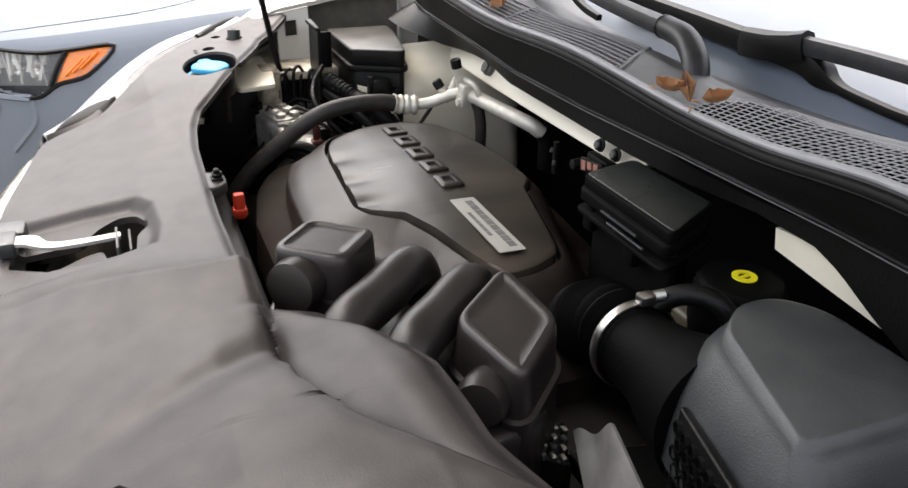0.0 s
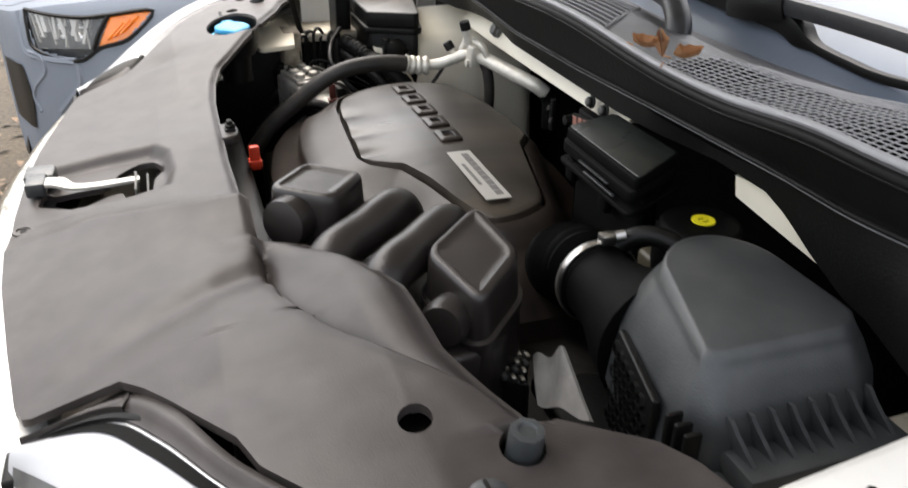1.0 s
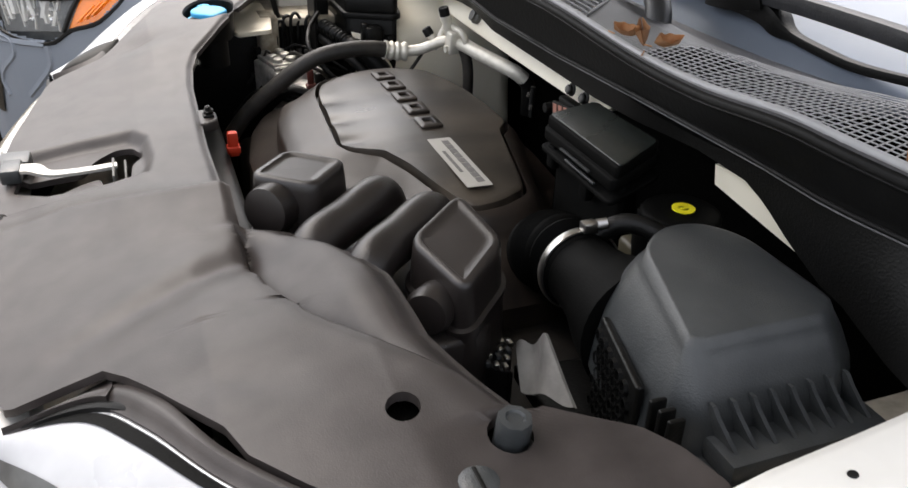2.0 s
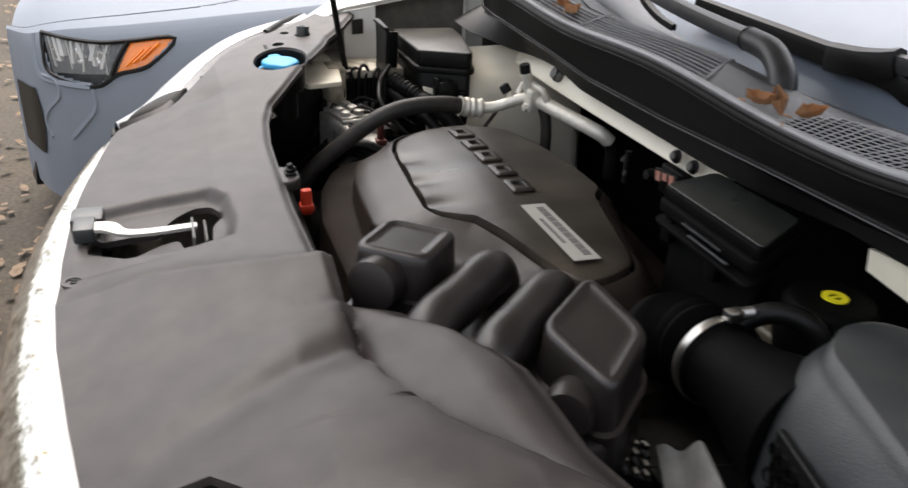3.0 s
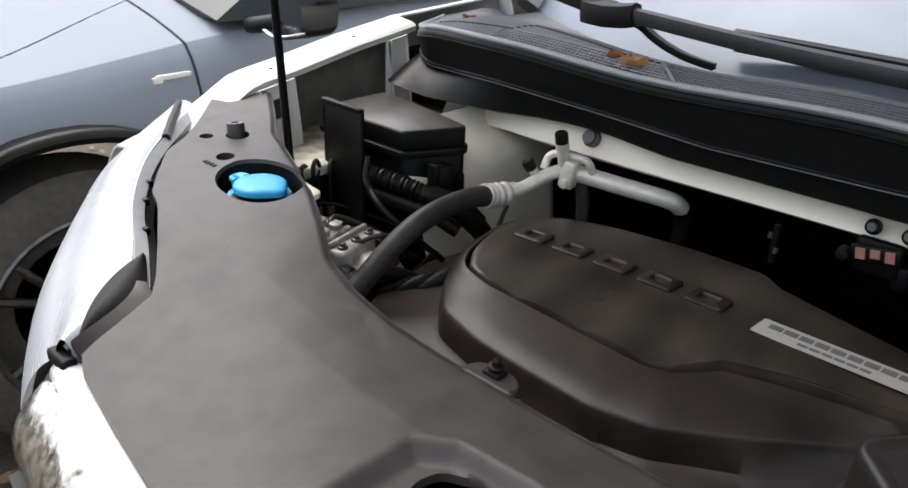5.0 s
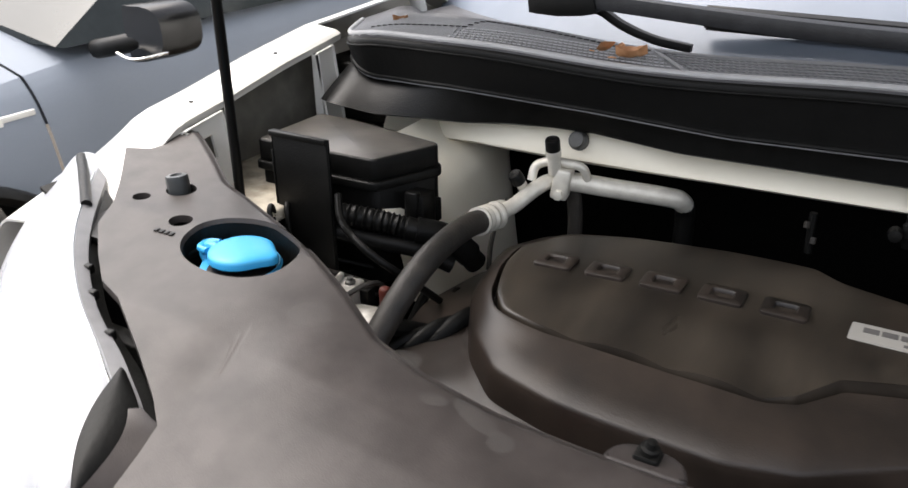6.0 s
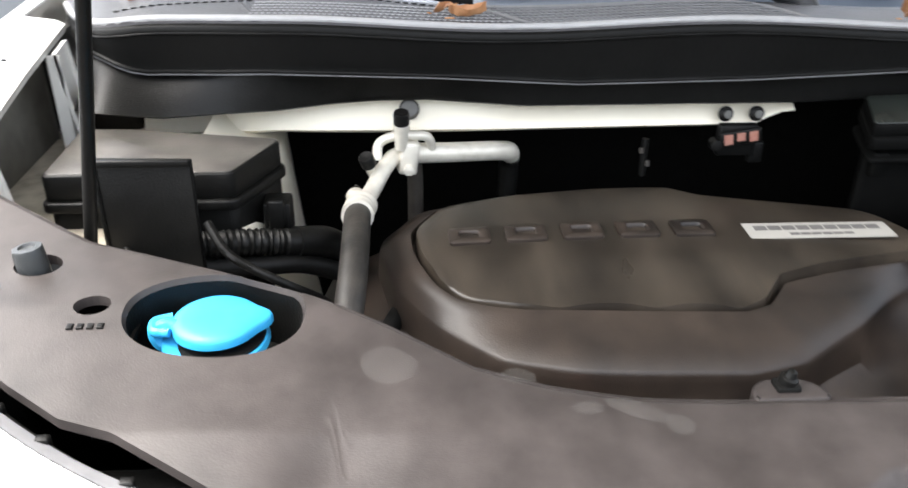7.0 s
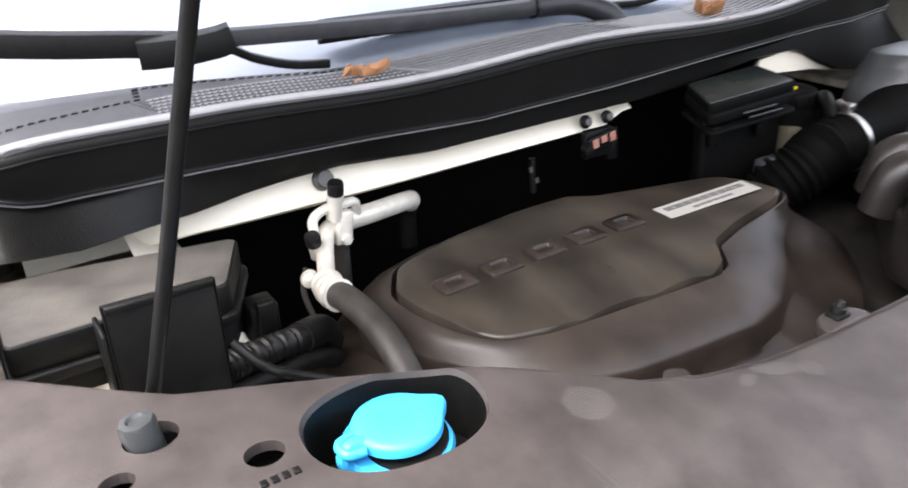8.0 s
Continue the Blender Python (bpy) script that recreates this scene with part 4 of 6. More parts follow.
for k in (0.975, 0.95, 0.92, 0.88, 0.84, 0.79, 0.74, 0.68, 0.6, 0.5, 0.35, 0.2, 0.1):
    top.append(at([(EC[0] + (x - EC[0]) * k, EC[1] + (y - EC[1]) * k) for x, y in PANEL], crown))
part("top_panel", loft(top), PANEL_TOP, eng, "raised top panel with a groove round it", 40)
# five raised marks in a row, and the sticker
for k in range(5):
    x = -0.268 + 0.052 * k
    outer, inner = rounded([(x - 0.019, 0.202), (x + 0.019, 0.202), (x + 0.019, 0.231), (x - 0.019, 0.231)], 0.005), rounded([(x - 0.009, 0.2105), (x + 0.009, 0.2105), (x + 0.009, 0.2225), (x - 0.009, 0.2225)], 0.003)
    z = lambda u, w: crown(u, w)
    part("raised_mark", loft([at(outer, lambda u, w: crown(u, w) - 0.003), at(outer, lambda u, w: crown(u, w) + 0.0026), at(shrink(outer, 0.0014), lambda u, w: crown(u, w) + 0.0038), at(shrink(inner, -0.0014), lambda u, w: crown(u, w) + 0.0038), at(inner, lambda u, w: crown(u, w) + 0.0024), at(inner, lambda u, w: crown(u, w) - 0.003)]), ENGINE, eng)
lab = part("sticker", prism(rounded([(-0.01, 0.1975), (0.13, 0.1965), (0.131, 0.226), (-0.009, 0.227)], 0.002), 0.0, 0.0008, 0.0, tilt=lambda x, y: crown(0.06, 0.21) + 0.0012 - 0.00035 * 0), STICKER, eng, "worn white sticker with print")
for y, x0, n, w, h in ((0.2165, 0.0, 9, 0.0118, 0.0085), (0.2045, 0.03, 6, 0.009, 0.004)):
    for k in range(n):
        part("print_bar", rbox(x0 + k * w * 1.16, x0 + k * w * 1.16 + w, y - h / 2, y + h / 2, crown(0.06, 0.21) + 0.0015, crown(0.06, 0.21) + 0.0024, 0), INK, lab, smooth=0)

# dark mass of the engine below the covers
block = thing("engine_block", (0, 0.2, 0.55), "grimy engine and gearbox deep in the bay", "engine")
part("cylinder_block", rbox(-0.36, 0.22, 0.04, 0.36, 0.56, 0.8, 0.02), GRIME, block)
part("gearbox", rbox(0.2, 0.5, 0.06, 0.36, 0.56, 0.82, 0.02), GRIME, block)
part("accessory_housing", rbox(-0.52, -0.36, 0.02, 0.3, 0.56, 0.76, 0.02), GRIME, block)
for k in range(7):
    part("harness", tube([(-0.5 + 0.02 * k, 0.02 + 0.012 * k, 0.80), (-0.44 + 0.02 * k, 0.06 + 0.02 * k, 0.86 + 0.006 * (k % 3)), (-0.4 + 0.015 * k, 0.13 + 0.02 * k, 0.845), (-0.42 + 0.03 * k, 0.22 + 0.02 * k, 0.85)], 0.006 + 0.0015 * (k % 3), 8), RUBBER, block, "black wiring harness")
fan = thing("radiator", (0, -0.05, 0.56), "black radiator tank and fan shroud behind the cover", "radiator")
part("tank", rbox(-0.42, 0.5, -0.1, -0.065, 0.56, 0.93, 0.008), BLACK, fan)
part("shroud", rbox(-0.38, 0.3, -0.06, -0.02, 0.56, 0.86, 0.01), BLACK, fan)
part("red_clip", add(rbox(-0.21, -0.198, -0.022, -0.008, 0.855, 0.89, 0.003), rbox(-0.213, -0.196, -0.024, -0.006, 0.86, 0.87, 0.002)), RED, fan, "red plastic clip")

# ---- intake resonator: two boxes and two tubes ----
res = thing("intake_resonator", (0.25, 0.05, 0.85), "satin dark plastic intake resonator with two boxes and two tubes", "air intake")


def quad_box(name, corners, zs, depth, label):
    c = Vector((sum(p[0] for p in corners) / 4, sum(p[1] for p in corners) / 4))
    n = rounded(corners, 0.013, 6)
    zt = lambda x, y: zs[0] + zs[1] * (x - c.x) + zs[2] * (y - c.y)
    def ring(d, dz):
        return at(shrink(n, d), lambda x, y: zt(x, y) + dz)

    def inner(k, dz):
        return at([(c.x + (x - c.x) * k, c.y + (y - c.y) * k) for x, y in n], lambda x, y: zt(x, y) + dz)

    r = [ring(-0.009, -depth), ring(-0.007, -0.045), ring(-0.009, -0.044), ring(-0.009, -0.04), ring(-0.005, -0.039), ring(-0.0034, -0.01), ring(-0.0027, -0.004), ring(-0.0012, -0.0012), ring(0.0012, 0.0), ring(0.0042, 0.0), ring(0.0055, -0.0012), inner(0.6, -0.0014), inner(0.1, -0.001)]
    return part(name, loft(r), RESON, res, label, 42)


quad_box("box", [(0.138, 0.004), (0.176, 0.052), (0.214, 0.014), (0.176, -0.036)], (1.0, -0.06, 0.03), 0.075, "small square resonator box")
quad_box("box", [(0.279, 0.127), (0.35, 0.138), (0.39, 0.091), (0.318, 0.072)], (0.992, -0.15, 0.15), 0.1, "larger slanted resonator box")


for a, b in (((0.196, 0.083), (0.275, -0.006)), ((0.242, 0.118), (0.318, 0.032))):
    d = Vector((b[0] - a[0], b[1] - a[1], 0)).normalized()
    A, B = Vector((*a, 0.972)), Vector((*b, 0.968))
    part("tube", tube([A - Vector((0, 0, 0.05)) - d * 0.012, A - Vector((0, 0, 0.014)) - d * 0.004, A + d * 0.014, A.lerp(B, 0.5), B - d * 0.014, B - Vector((0, 0, 0.02)) + d * 0.004, B - Vector((0, 0, 0.06)) + d * 0.01], 0.0205, 24, 5), RESON, res, "round intake tube")
part("base", prism(rounded([(0.14, -0.03), (0.17, -0.05), (0.4, 0.06), (0.385, 0.12), (0.29, 0.15), (0.17, 0.06)], 0.02), 0.86, 0.935, 0.006), RESON, res, "plain base of the resonator")
part("inlet_ring", lathe([(0.014, -0.02), (0.022, -0.02), (0.024, 0.0), (0.022, 0.012), (0.014, 0.014)], (0.198, -0.022, 0.972), 24, (0.7, -0.7, 0.1)), RESON, res, "round inlet end")
part("inlet_ring", lathe([(0.01, -0.02), (0.018, -0.02), (0.02, 0.0), (0.017, 0.008), (0.01, 0.009)], (0.375, 0.068, 0.955), 24, (0.75, -0.65, 0.1)), RESON, res, "round inlet end")

# ---- air cleaner ----
air = thing("air_cleaner", (0.48, 0.22, 0.75), "charcoal plastic air cleaner box with a domed ribbed lid", "air filter box")


LO = rounded([(0.42, 0.235), (0.445, 0.203), (0.573, 0.172), (0.574, 0.289), (0.54, 0.299), (0.445, 0.294), (0.418, 0.27)], 0.018, 8)
LC = (0.5, 0.232)


def lid_z(x, y):
    return 1.019 + 0.012 * (1 - ((x - 0.48) / 0.11) ** 2) * (1 - ((y - 0.235) / 0.08) ** 2)


def flared(d):
    """The lid's outline spread by d, less so on the ribbed end."""
    out = []
    for p, q in zip(LO, shrink(LO, -d)):
        k = 1 - 0.75 * step(0.545, 0.572, p[0]) - 0.2 * step(0.27, 0.295, p[1])
        out.append((p[0] + (q[0] - p[0]) * k, p[1] + (q[1] - p[1]) * k))
    return out


def bevelled(out, d):
    """Draws the ribbed end of an outline in by d."""
    return [(x - d * step(0.53, 0.573, x), y) for x, y in out]


rings = [at(bevelled(flared(w), d), z) for w, d, z in ((0.03, 0, 0.93), (0.027, 0, 0.953), (0.022, 0, 0.975), (0.018, 0.001, 0.986), (0.014, 0.007, 0.995), (0.009, 0.012, 1.004), (0.004, 0.0165, 1.011), (0.0005, 0.02, 1.0155))]
TOP = bevelled(LO, 0.02)
for k, dz in ((0.955, -0.0005), (0.9, 0.0), (0.75, 0.0), (0.5, 0.0), (0.25, 0.0), (0.08, 0.0)):
    rings.append(at([(LC[0] + (x - LC[0]) * k, LC[1] + (y - LC[1]) * k) for x, y in TOP], lambda x, y: lid_z(x, y) + dz))
lid = part("lid", loft(rings), AIRBOX, air, "domed charcoal lid", 80)
for k in range(8):
    y = 0.18 + 0.0146 * k
    part("rib", loft([[Vector((0.577 + dx, y + dy + 0.35 * max(0.0, w), z)) for dx, dy in ((-0.004, -0.0035 * g), (-0.004, 0.0035 * g), (w, 0.0015), (w, -0.0015))] for z, w, g in ((0.993, 0.0, 0.3), (0.986, 0.005, 0.6), (0.977, 0.013, 1.0), (0.966, 0.024, 1.1))]), AIRBOX, lid)
part("lid_skirt", rbox(0.57, 0.606, 0.178, 0.3, 0.953, 0.97, 0.004), AIRBOX, air, "ledge under the ribs")
part("lid_flange", prism(rounded([(0.412, 0.24), (0.455, 0.19), (0.612, 0.157), (0.616, 0.318), (0.41, 0.316)], 0.012), 0.94, 0.953, 0.003), AIRBOX, air, "flange round the lid")
part("housing", prism(rounded([(0.415, 0.236), (0.45, 0.196), (0.588, 0.163), (0.594, 0.31), (0.415, 0.308)], 0.015), 0.74, 0.941, 0.006), BLACK, air, "black lower housing")
part("side_tray", prism(rounded([(0.36, 0.15), (0.6, 0.15), (0.62, 0.32), (0.4, 0.32)], 0.01), 0.86, 0.875, 0.003), BLACK, air, "black tray under the housing")
# honeycomb side of the housing
COMB = Matrix.Translation((0.406, 0.1865, 0.0)) @ Matrix.Rotation(math.atan2(-0.033, 0.138), 4, "Z")
comb = part("honeycomb_plate", rbox(0.05, 0.132, -0.002, 0.004, 0.9, 0.98, 0.002, COMB), BLACK, air, "black plate with a honeycomb of ribs")
cells = [(0.056 + 0.0118 * i + 0.006 * (j % 2), 0.906 + 0.0102 * j) for i in range(6) for j in range(7)]
first = part("cell_rim", lathe([(0.0044, -0.002), (0.0056, -0.002), (0.0053, 0.0018), (0.0047, 0.0018)], (0, 0, 0), 6, (0, -1, 0), cap=False), BLACK, comb)
first.matrix_parent_inverse = Matrix.Identity(4)
first.matrix_basis = COMB @ Matrix.Translation((cells[0][0], -0.003, cells[0][1]))
for x, z in cells[1:]:
    share(first, comb, COMB @ Matrix.Translation((x, -0.003, z)))
for x in (0.557, 0.567, 0.577):
    part("housing_rib", rbox(x - 0.002, x + 0.002, 0.148, 0.16, 0.84, 0.99, 0.0015), BLACK, air)
thr = Vector((0.347, 0.2265, 0.938))
ax = Vector((-0.93, 0.05, -0.1)).normalized()
part("outlet", lathe([(0.056, -0.1), (0.05, -0.07), (0.038, -0.03), (0.0345, 0.0), (0.034, 0.012), (0.036, 0.014), (0.036, 0.02), (0.03, 0.02)], thr, 32, tuple(ax)), MATT, air, "round black outlet spout")
clamp = part("hose_clamp", lathe([(0.037, 0.016), (0.0388, 0.016), (0.0393, 0.0175), (0.0393, 0.0235), (0.0388, 0.025), (0.037, 0.025)], thr, 40, tuple(ax), cap=False), STEEL, air, "bright worm-drive hose clamp")
part("clamp_screw", add(rbox(0.323, 0.334, 0.224, 0.238, 0.975, 0.985, 0.002), lathe([(0, 0), (0.005, 0), (0.005, 0.01), (0, 0.011)], (0.328, 0.238, 0.98), 8, (0.3, 1, 0.2))), STEEL, clamp)
path = spline([thr + ax * 0.016, thr + ax * 0.06, (0.252, 0.232, 0.915), (0.22, 0.25, 0.885), (0.2, 0.265, 0.84)], 14)
part("bellows_hose", tube(path, lambda t: 0.0345 + 0.0038 * math.sin(t * 110), 28, 0), MATT, air, "ribbed black rubber intake hose")
part("breather_hose", tube([(0.32, 0.242, 0.964), (0.33, 0.262, 0.978), (0.345, 0.278, 0.98), (0.36, 0.29, 0.97), (0.37, 0.3, 0.93)], 0.009, 12), BLACK, air, "black breather hose")
part("sensor_plug", add(rbox(0.215, 0.237, 0.256, 0.276, 0.897, 0.925, 0.003), rbox(0.219, 0.233, 0.25, 0.262, 0.912, 0.932, 0.002)), AIRBOX, air, "grey plug on the hose")

# connector and folded film beside the air cleaner
plug = thing("wiring_connector", (0.36, 0.13, 0.8), "black multi-pin wiring connector beside the air cleaner", "connector")
part("plug_body", prism(rounded([(0.346, 0.133), (0.351, 0.152), (0.398, 0.132), (0.378, 0.113)], 0.003), 0.8, 0.896, 0.003), BLACK, plug)
for i in range(3):
    for j in range(4):
        px, py = 0.353 + 0.0045 * i + 0.0095 * j, 0.134 + 0.0062 * i - 0.0055 * j
        part("pin_cover", rbox(px - 0.0035, px + 0.0035, py - 0.0022, py + 0.0022, 0.894, 0.8995, 0.001), STEEL if (i + j) % 3 else AIRBOX, plug)
film = thing("bracket_plate", (0.43, 0.135, 0.8), "creased grey plastic bracket plate beside the connector", "bracket")
part("plate", sheet(lambda u, v: Vector((0.376, 0.146, 0.905)).lerp(Vector((0.416, 0.151, 0.938)), u).lerp(Vector((0.421, 0.13, 0.895)).lerp(Vector((0.488, 0.138, 0.932)), u), v) + Vector((0, -0.25, 0.9)) * (0.004 * math.sin(8 * u + 4 * v) + 0.006 * abs(u - 0.45 - 0.2 * v) * (1 - 0.4 * v)), list(np.linspace(0, 1, 16)), list(np.linspace(0, 1, 12)), (0, 0.003, -0.002)), FILM, film, "shiny creased plate")

# ---- fuse box at the rear ----
fuse = thing("fuse_box", (0.2, 0.33, 0.85), "black plastic fuse box with a stepped lid under the cowl", "fuse box")


def fz(x, y):
    return 0.0065 + 0.03 * (x - 0.2) + 0.28 * (y - 0.283)


FB = [(0.134, 0.283), (0.287, 0.28), (0.27, 0.334), (0.146, 0.334)]
flid = part("lid", prism(rounded(FB, 0.006), 0.99, 1.002, 0.002, tilt=fz), MATT, fuse, "matt black lid")
part("lid_top", prism(rounded(shrink(FB, 0.003), 0.006), 1.0, 1.0032, 0.001, tilt=fz), FUSE_TOP, flid, "dull green-black top face")
part("lid_step", prism(rounded(shrink(FB, -0.004), 0.01), 0.978, 0.9905, 0.002, tilt=fz), MATT, fuse, "lower step of the lid")
part("body", prism(rounded(shrink(FB, 0.012), 0.01), 0.84, 0.979, 0.003, tilt=lambda x, y: fz(x, y) * 0.6), MATT, fuse, "black body of the fuse box")
part("lip", prism(rounded(shrink(FB, -0.006), 0.01), 0.966, 0.971, 0.0015, tilt=lambda x, y: fz(x, y) * 0.8), MATT, fuse)
for x in (0.15, 0.23):
    part("catch", rbox(x - 0.008, x + 0.008, 0.28 + 0.04 * (0.19 - x), 0.29 + 0.04 * (0.19 - x), 0.952, 0.978, 0.003), MATT, fuse)

for k, z in enumerate((0.9885, 0.981)):
    part("latch_rail", rbox(0.185 + 0.012 * k, 0.245 + 0.012 * k, 0.2735, 0.2765, z, z + 0.0022, 0.0006), AIRBOX, fuse, "worn grey latch rail")

# ---- brake fluid reservoir ----
brake = thing("brake_fluid_reservoir", (0.333, 0.326, 0.88), "black reservoir cap with a yellow warning mark", "reservoir")
part("body", add(lathe([(0.0, -0.13), (0.038, -0.13), (0.04, -0.02), (0.0, -0.02)], (0.333, 0.322, 0.985), 32), rbox(0.3, 0.4, 0.3, 0.352, 0.85, 0.945, 0.01)), MATT, brake)
part("fluid_chamber", rbox(0.293, 0.33, 0.285, 0.32, 0.9, 0.945, 0.006), AGED, brake, "dim yellowed fluid chamber")
bc = part("cap", lathe([(0.0, -0.024), (0.035, -0.024), (0.0365, -0.02), (0.0365, -0.006), (0.035, -0.002), (0.032, 0.0), (0.02, -0.001), (0.0, -0.001)], (0.333, 0.322, 0.985), 40), MATT, brake, "ribbed black screw cap")
for k in range(20):
    a = k * math.tau / 20
    part("grip_rib", rbox(0.333 + 0.036 * math.cos(a) - 0.0022, 0.333 + 0.036 * math.cos(a) + 0.0022, 0.322 + 0.036 * math.sin(a) - 0.0022, 0.322 + 0.036 * math.sin(a) + 0.0022, 0.964, 0.98, 0.001, seg=1), MATT, bc)
part("warning_mark", lathe([(0.005, 0.0), (0.0105, 0.0), (0.0105, 0.0012), (0.005, 0.0012)], (0.333, 0.324, 0.985), 28, cap=False), YELLOW, bc, "yellow printed ring")
part("warning_mark", rbox(0.3315, 0.3345, 0.3205, 0.3275, 0.985, 0.9862, 0), YELLOW, bc)

# ---- relay box and its shield ----
relay = thing("relay_box", (-0.54, 0.28, 0.85), "dusty black relay box with a chamfered lid", "relay box")
RL = [(-0.632, 0.21), (-0.474, 0.212), (-0.441, 0.286), (-0.447, 0.294), (-0.58, 0.32), (-0.632, 0.322)]
rlid = part("lid", prism(rounded(RL, 0.006), 0.972, 0.996, 0.002), BLACK, relay, "black chamfered lid")
part("lid_top", prism(rounded(shrink(RL, 0.0025), 0.006), 0.994, 0.9968, 0.0008), DUSTY, rlid, "dusty top face")
part("lid_lip", prism(rounded(shrink(RL, -0.005), 0.008), 0.962, 0.972, 0.002), BLACK, relay)
part("body", prism(rounded(shrink(RL, 0.002), 0.008), 0.85, 0.963, 0.003), BLACK, relay, "black body")
for y, z in ((0.262, 0.935), (0.279, 0.925)):
    part("clip", rbox(-0.456, -0.437, y - 0.006, y + 0.006, z - 0.015, z + 0.012, 0.002), BLACK, relay)
shield = thing("wiring_shield", (-0.53, 0.17, 0.85), "upright matt black shield plate before the relay box", "cover plate")
part("plate", prism(rounded([(-0.57, 0.168), (-0.495, 0.165), (-0.495, 0.169), (-0.57, 0.172)], 0.001), 0.86, 1.028, 0.0012), BLACK, shield)
part("side_flange", rbox(-0.574, -0.5705, 0.169, 0.205, 0.87, 1.005, 0.0015), BLACK, shield)
part("folded_edge", rbox(-0.569, -0.496, 0.1625, 0.168, 1.0225, 1.0285, 0.0012), BLACK, shield)
loom = thing("wiring_loom", (-0.45, 0.21, 0.86), "black corrugated wiring loom beside the relay box", "wiring")
part("sleeve", tube([(-0.5, 0.178, 0.945), (-0.46, 0.195, 0.938), (-0.425, 0.212, 0.928), (-0.395, 0.235, 0.915), (-0.38, 0.26, 0.88)], lambda t: 0.0115 + (0.0013 * math.sin(t * 190) if t < 0.45 else 0.001), 14, 20), BLACK, loom, "corrugated sleeve")
part("sleeve", tube([(-0.5, 0.175, 0.925), (-0.46, 0.188, 0.918), (-0.42, 0.205, 0.91), (-0.39, 0.225, 0.89)], 0.009, 12), RUBBER, loom, "taped sleeve")
part("tape", tube([(-0.425, 0.212, 0.928), (-0.398, 0.232, 0.917), (-0.384, 0.252, 0.893)], 0.0145, 14), RUBBER, loom, "taped end")
part("connector", add(rbox(-0.455, -0.43, 0.235, 0.262, 0.915, 0.955, 0.003), rbox(-0.45, -0.435, 0.23, 0.24, 0.93, 0.96, 0.002)), BLACK, loom)
part("plug", add(rbox(-0.418, -0.408, 0.131, 0.141, 0.87, 0.9, 0.003), rbox(-0.421, -0.404, 0.128, 0.145, 0.866, 0.876, 0.003)), RED_DULL, loom, "dull red plug")
part("lead", tube([(-0.49, 0.17, 0.97), (-0.47, 0.15, 0.95), (-0.43, 0.14, 0.93), (-0.4, 0.16, 0.9), (-0.39, 0.2, 0.86)], 0.004, 8), BLACK, loom, "thin black lead")

# ---- brake hydraulic unit ----
abs_unit = thing("hydraulic_unit", (-0.5, 0.11, 0.8), "cast aluminium brake hydraulic unit with bent pipes", "hydraulic unit")
HU = Matrix.Translation((-0.5, 0.115, 0)) @ pose(0, 0, 0, 0, 0, 14)


def unit_box(x0, x1, y0, y1, z0, z1, bevel):
    return rbox(x0, x1, y0, y1, z0, z1, bevel, HU)


def unit_point(x, y, z):
    return HU @ Vector((x, y, z))


block = part("valve_block", add(unit_box(-0.055, 0.052, -0.04, 0.042, 0.81, 0.884, 0.005), unit_box(-0.05, 0.02, -0.034, 0.02, 0.884, 0.892, 0.003)), CAST, abs_unit, "cast aluminium valve block")
part("rib", unit_box(0.024, 0.03, -0.036, 0.038, 0.883, 0.89, 0.002), CAST, block)
part("motor", lathe([(0, 0), (0.024, 0), (0.027, 0.004), (0.027, 0.04), (0.024, 0.046), (0, 0.047)], unit_point(0.05, 0.0, 0.846), 28, (1, 0.15, 0)), CAST, abs_unit, "round pump motor")
for k in range(6):
    q = unit_point(-0.04 + 0.024 * (k % 3), -0.021 + 0.024 * (k // 3), 0.889)
    part("solenoid", lathe([(0, 0), (0.0085, 0), (0.0088, 0.003), (0.008, 0.009), (0.005, 0.0105), (0, 0.011)], q, 14), CAST, abs_unit, "round solenoid cap")
for k in range(3):
    q = unit_point(0.041, -0.026 + 0.026 * k, 0.883)
    part("bolt", lathe([(0, 0), (0.006, 0), (0.006, 0.004), (0.0035, 0.005), (0.0035, 0.008), (0, 0.0085)], q, 6), BARE, abs_unit, "dull bolt head")
for k in range(5):
    q = Vector((-0.551 - 0.008 * (k % 2), 0.108 + 0.0128 * k, 0.882))
    h = 0.056 + 0.006 * (k % 3)
    part("brake_pipe", tube([q, q + Vector((0, 0, h - 0.014)), q + Vector((-0.003, 0.003, h)), q + Vector((-0.007, 0.01, h + 0.004)), q + Vector((-0.011, 0.017, h - 0.004)), q + Vector((-0.014, 0.021, h - 0.022)), q + Vector((-0.016, 0.022, -0.02))], 0.0029, 8), BLACK, abs_unit, "black coated brake pipe")
    part("pipe_nut", lathe([(0, -0.002), (0.0052, -0.002), (0.0052, 0.009), (0.004, 0.01)], q, 6), BARE, abs_unit)
part("connector", add(unit_box(-0.085, -0.056, -0.035, 0.03, 0.83, 0.885, 0.004), unit_box(-0.08, -0.06, -0.03, -0.005, 0.885, 0.897, 0.003)), BLACK, abs_unit, "black plug on the unit's end")
part("bracket", rbox(-0.602, -0.548, 0.08, 0.112, 0.885, 0.9515, 0.004), DIRTY_CREAM, abs_unit, "pale mounting plate")
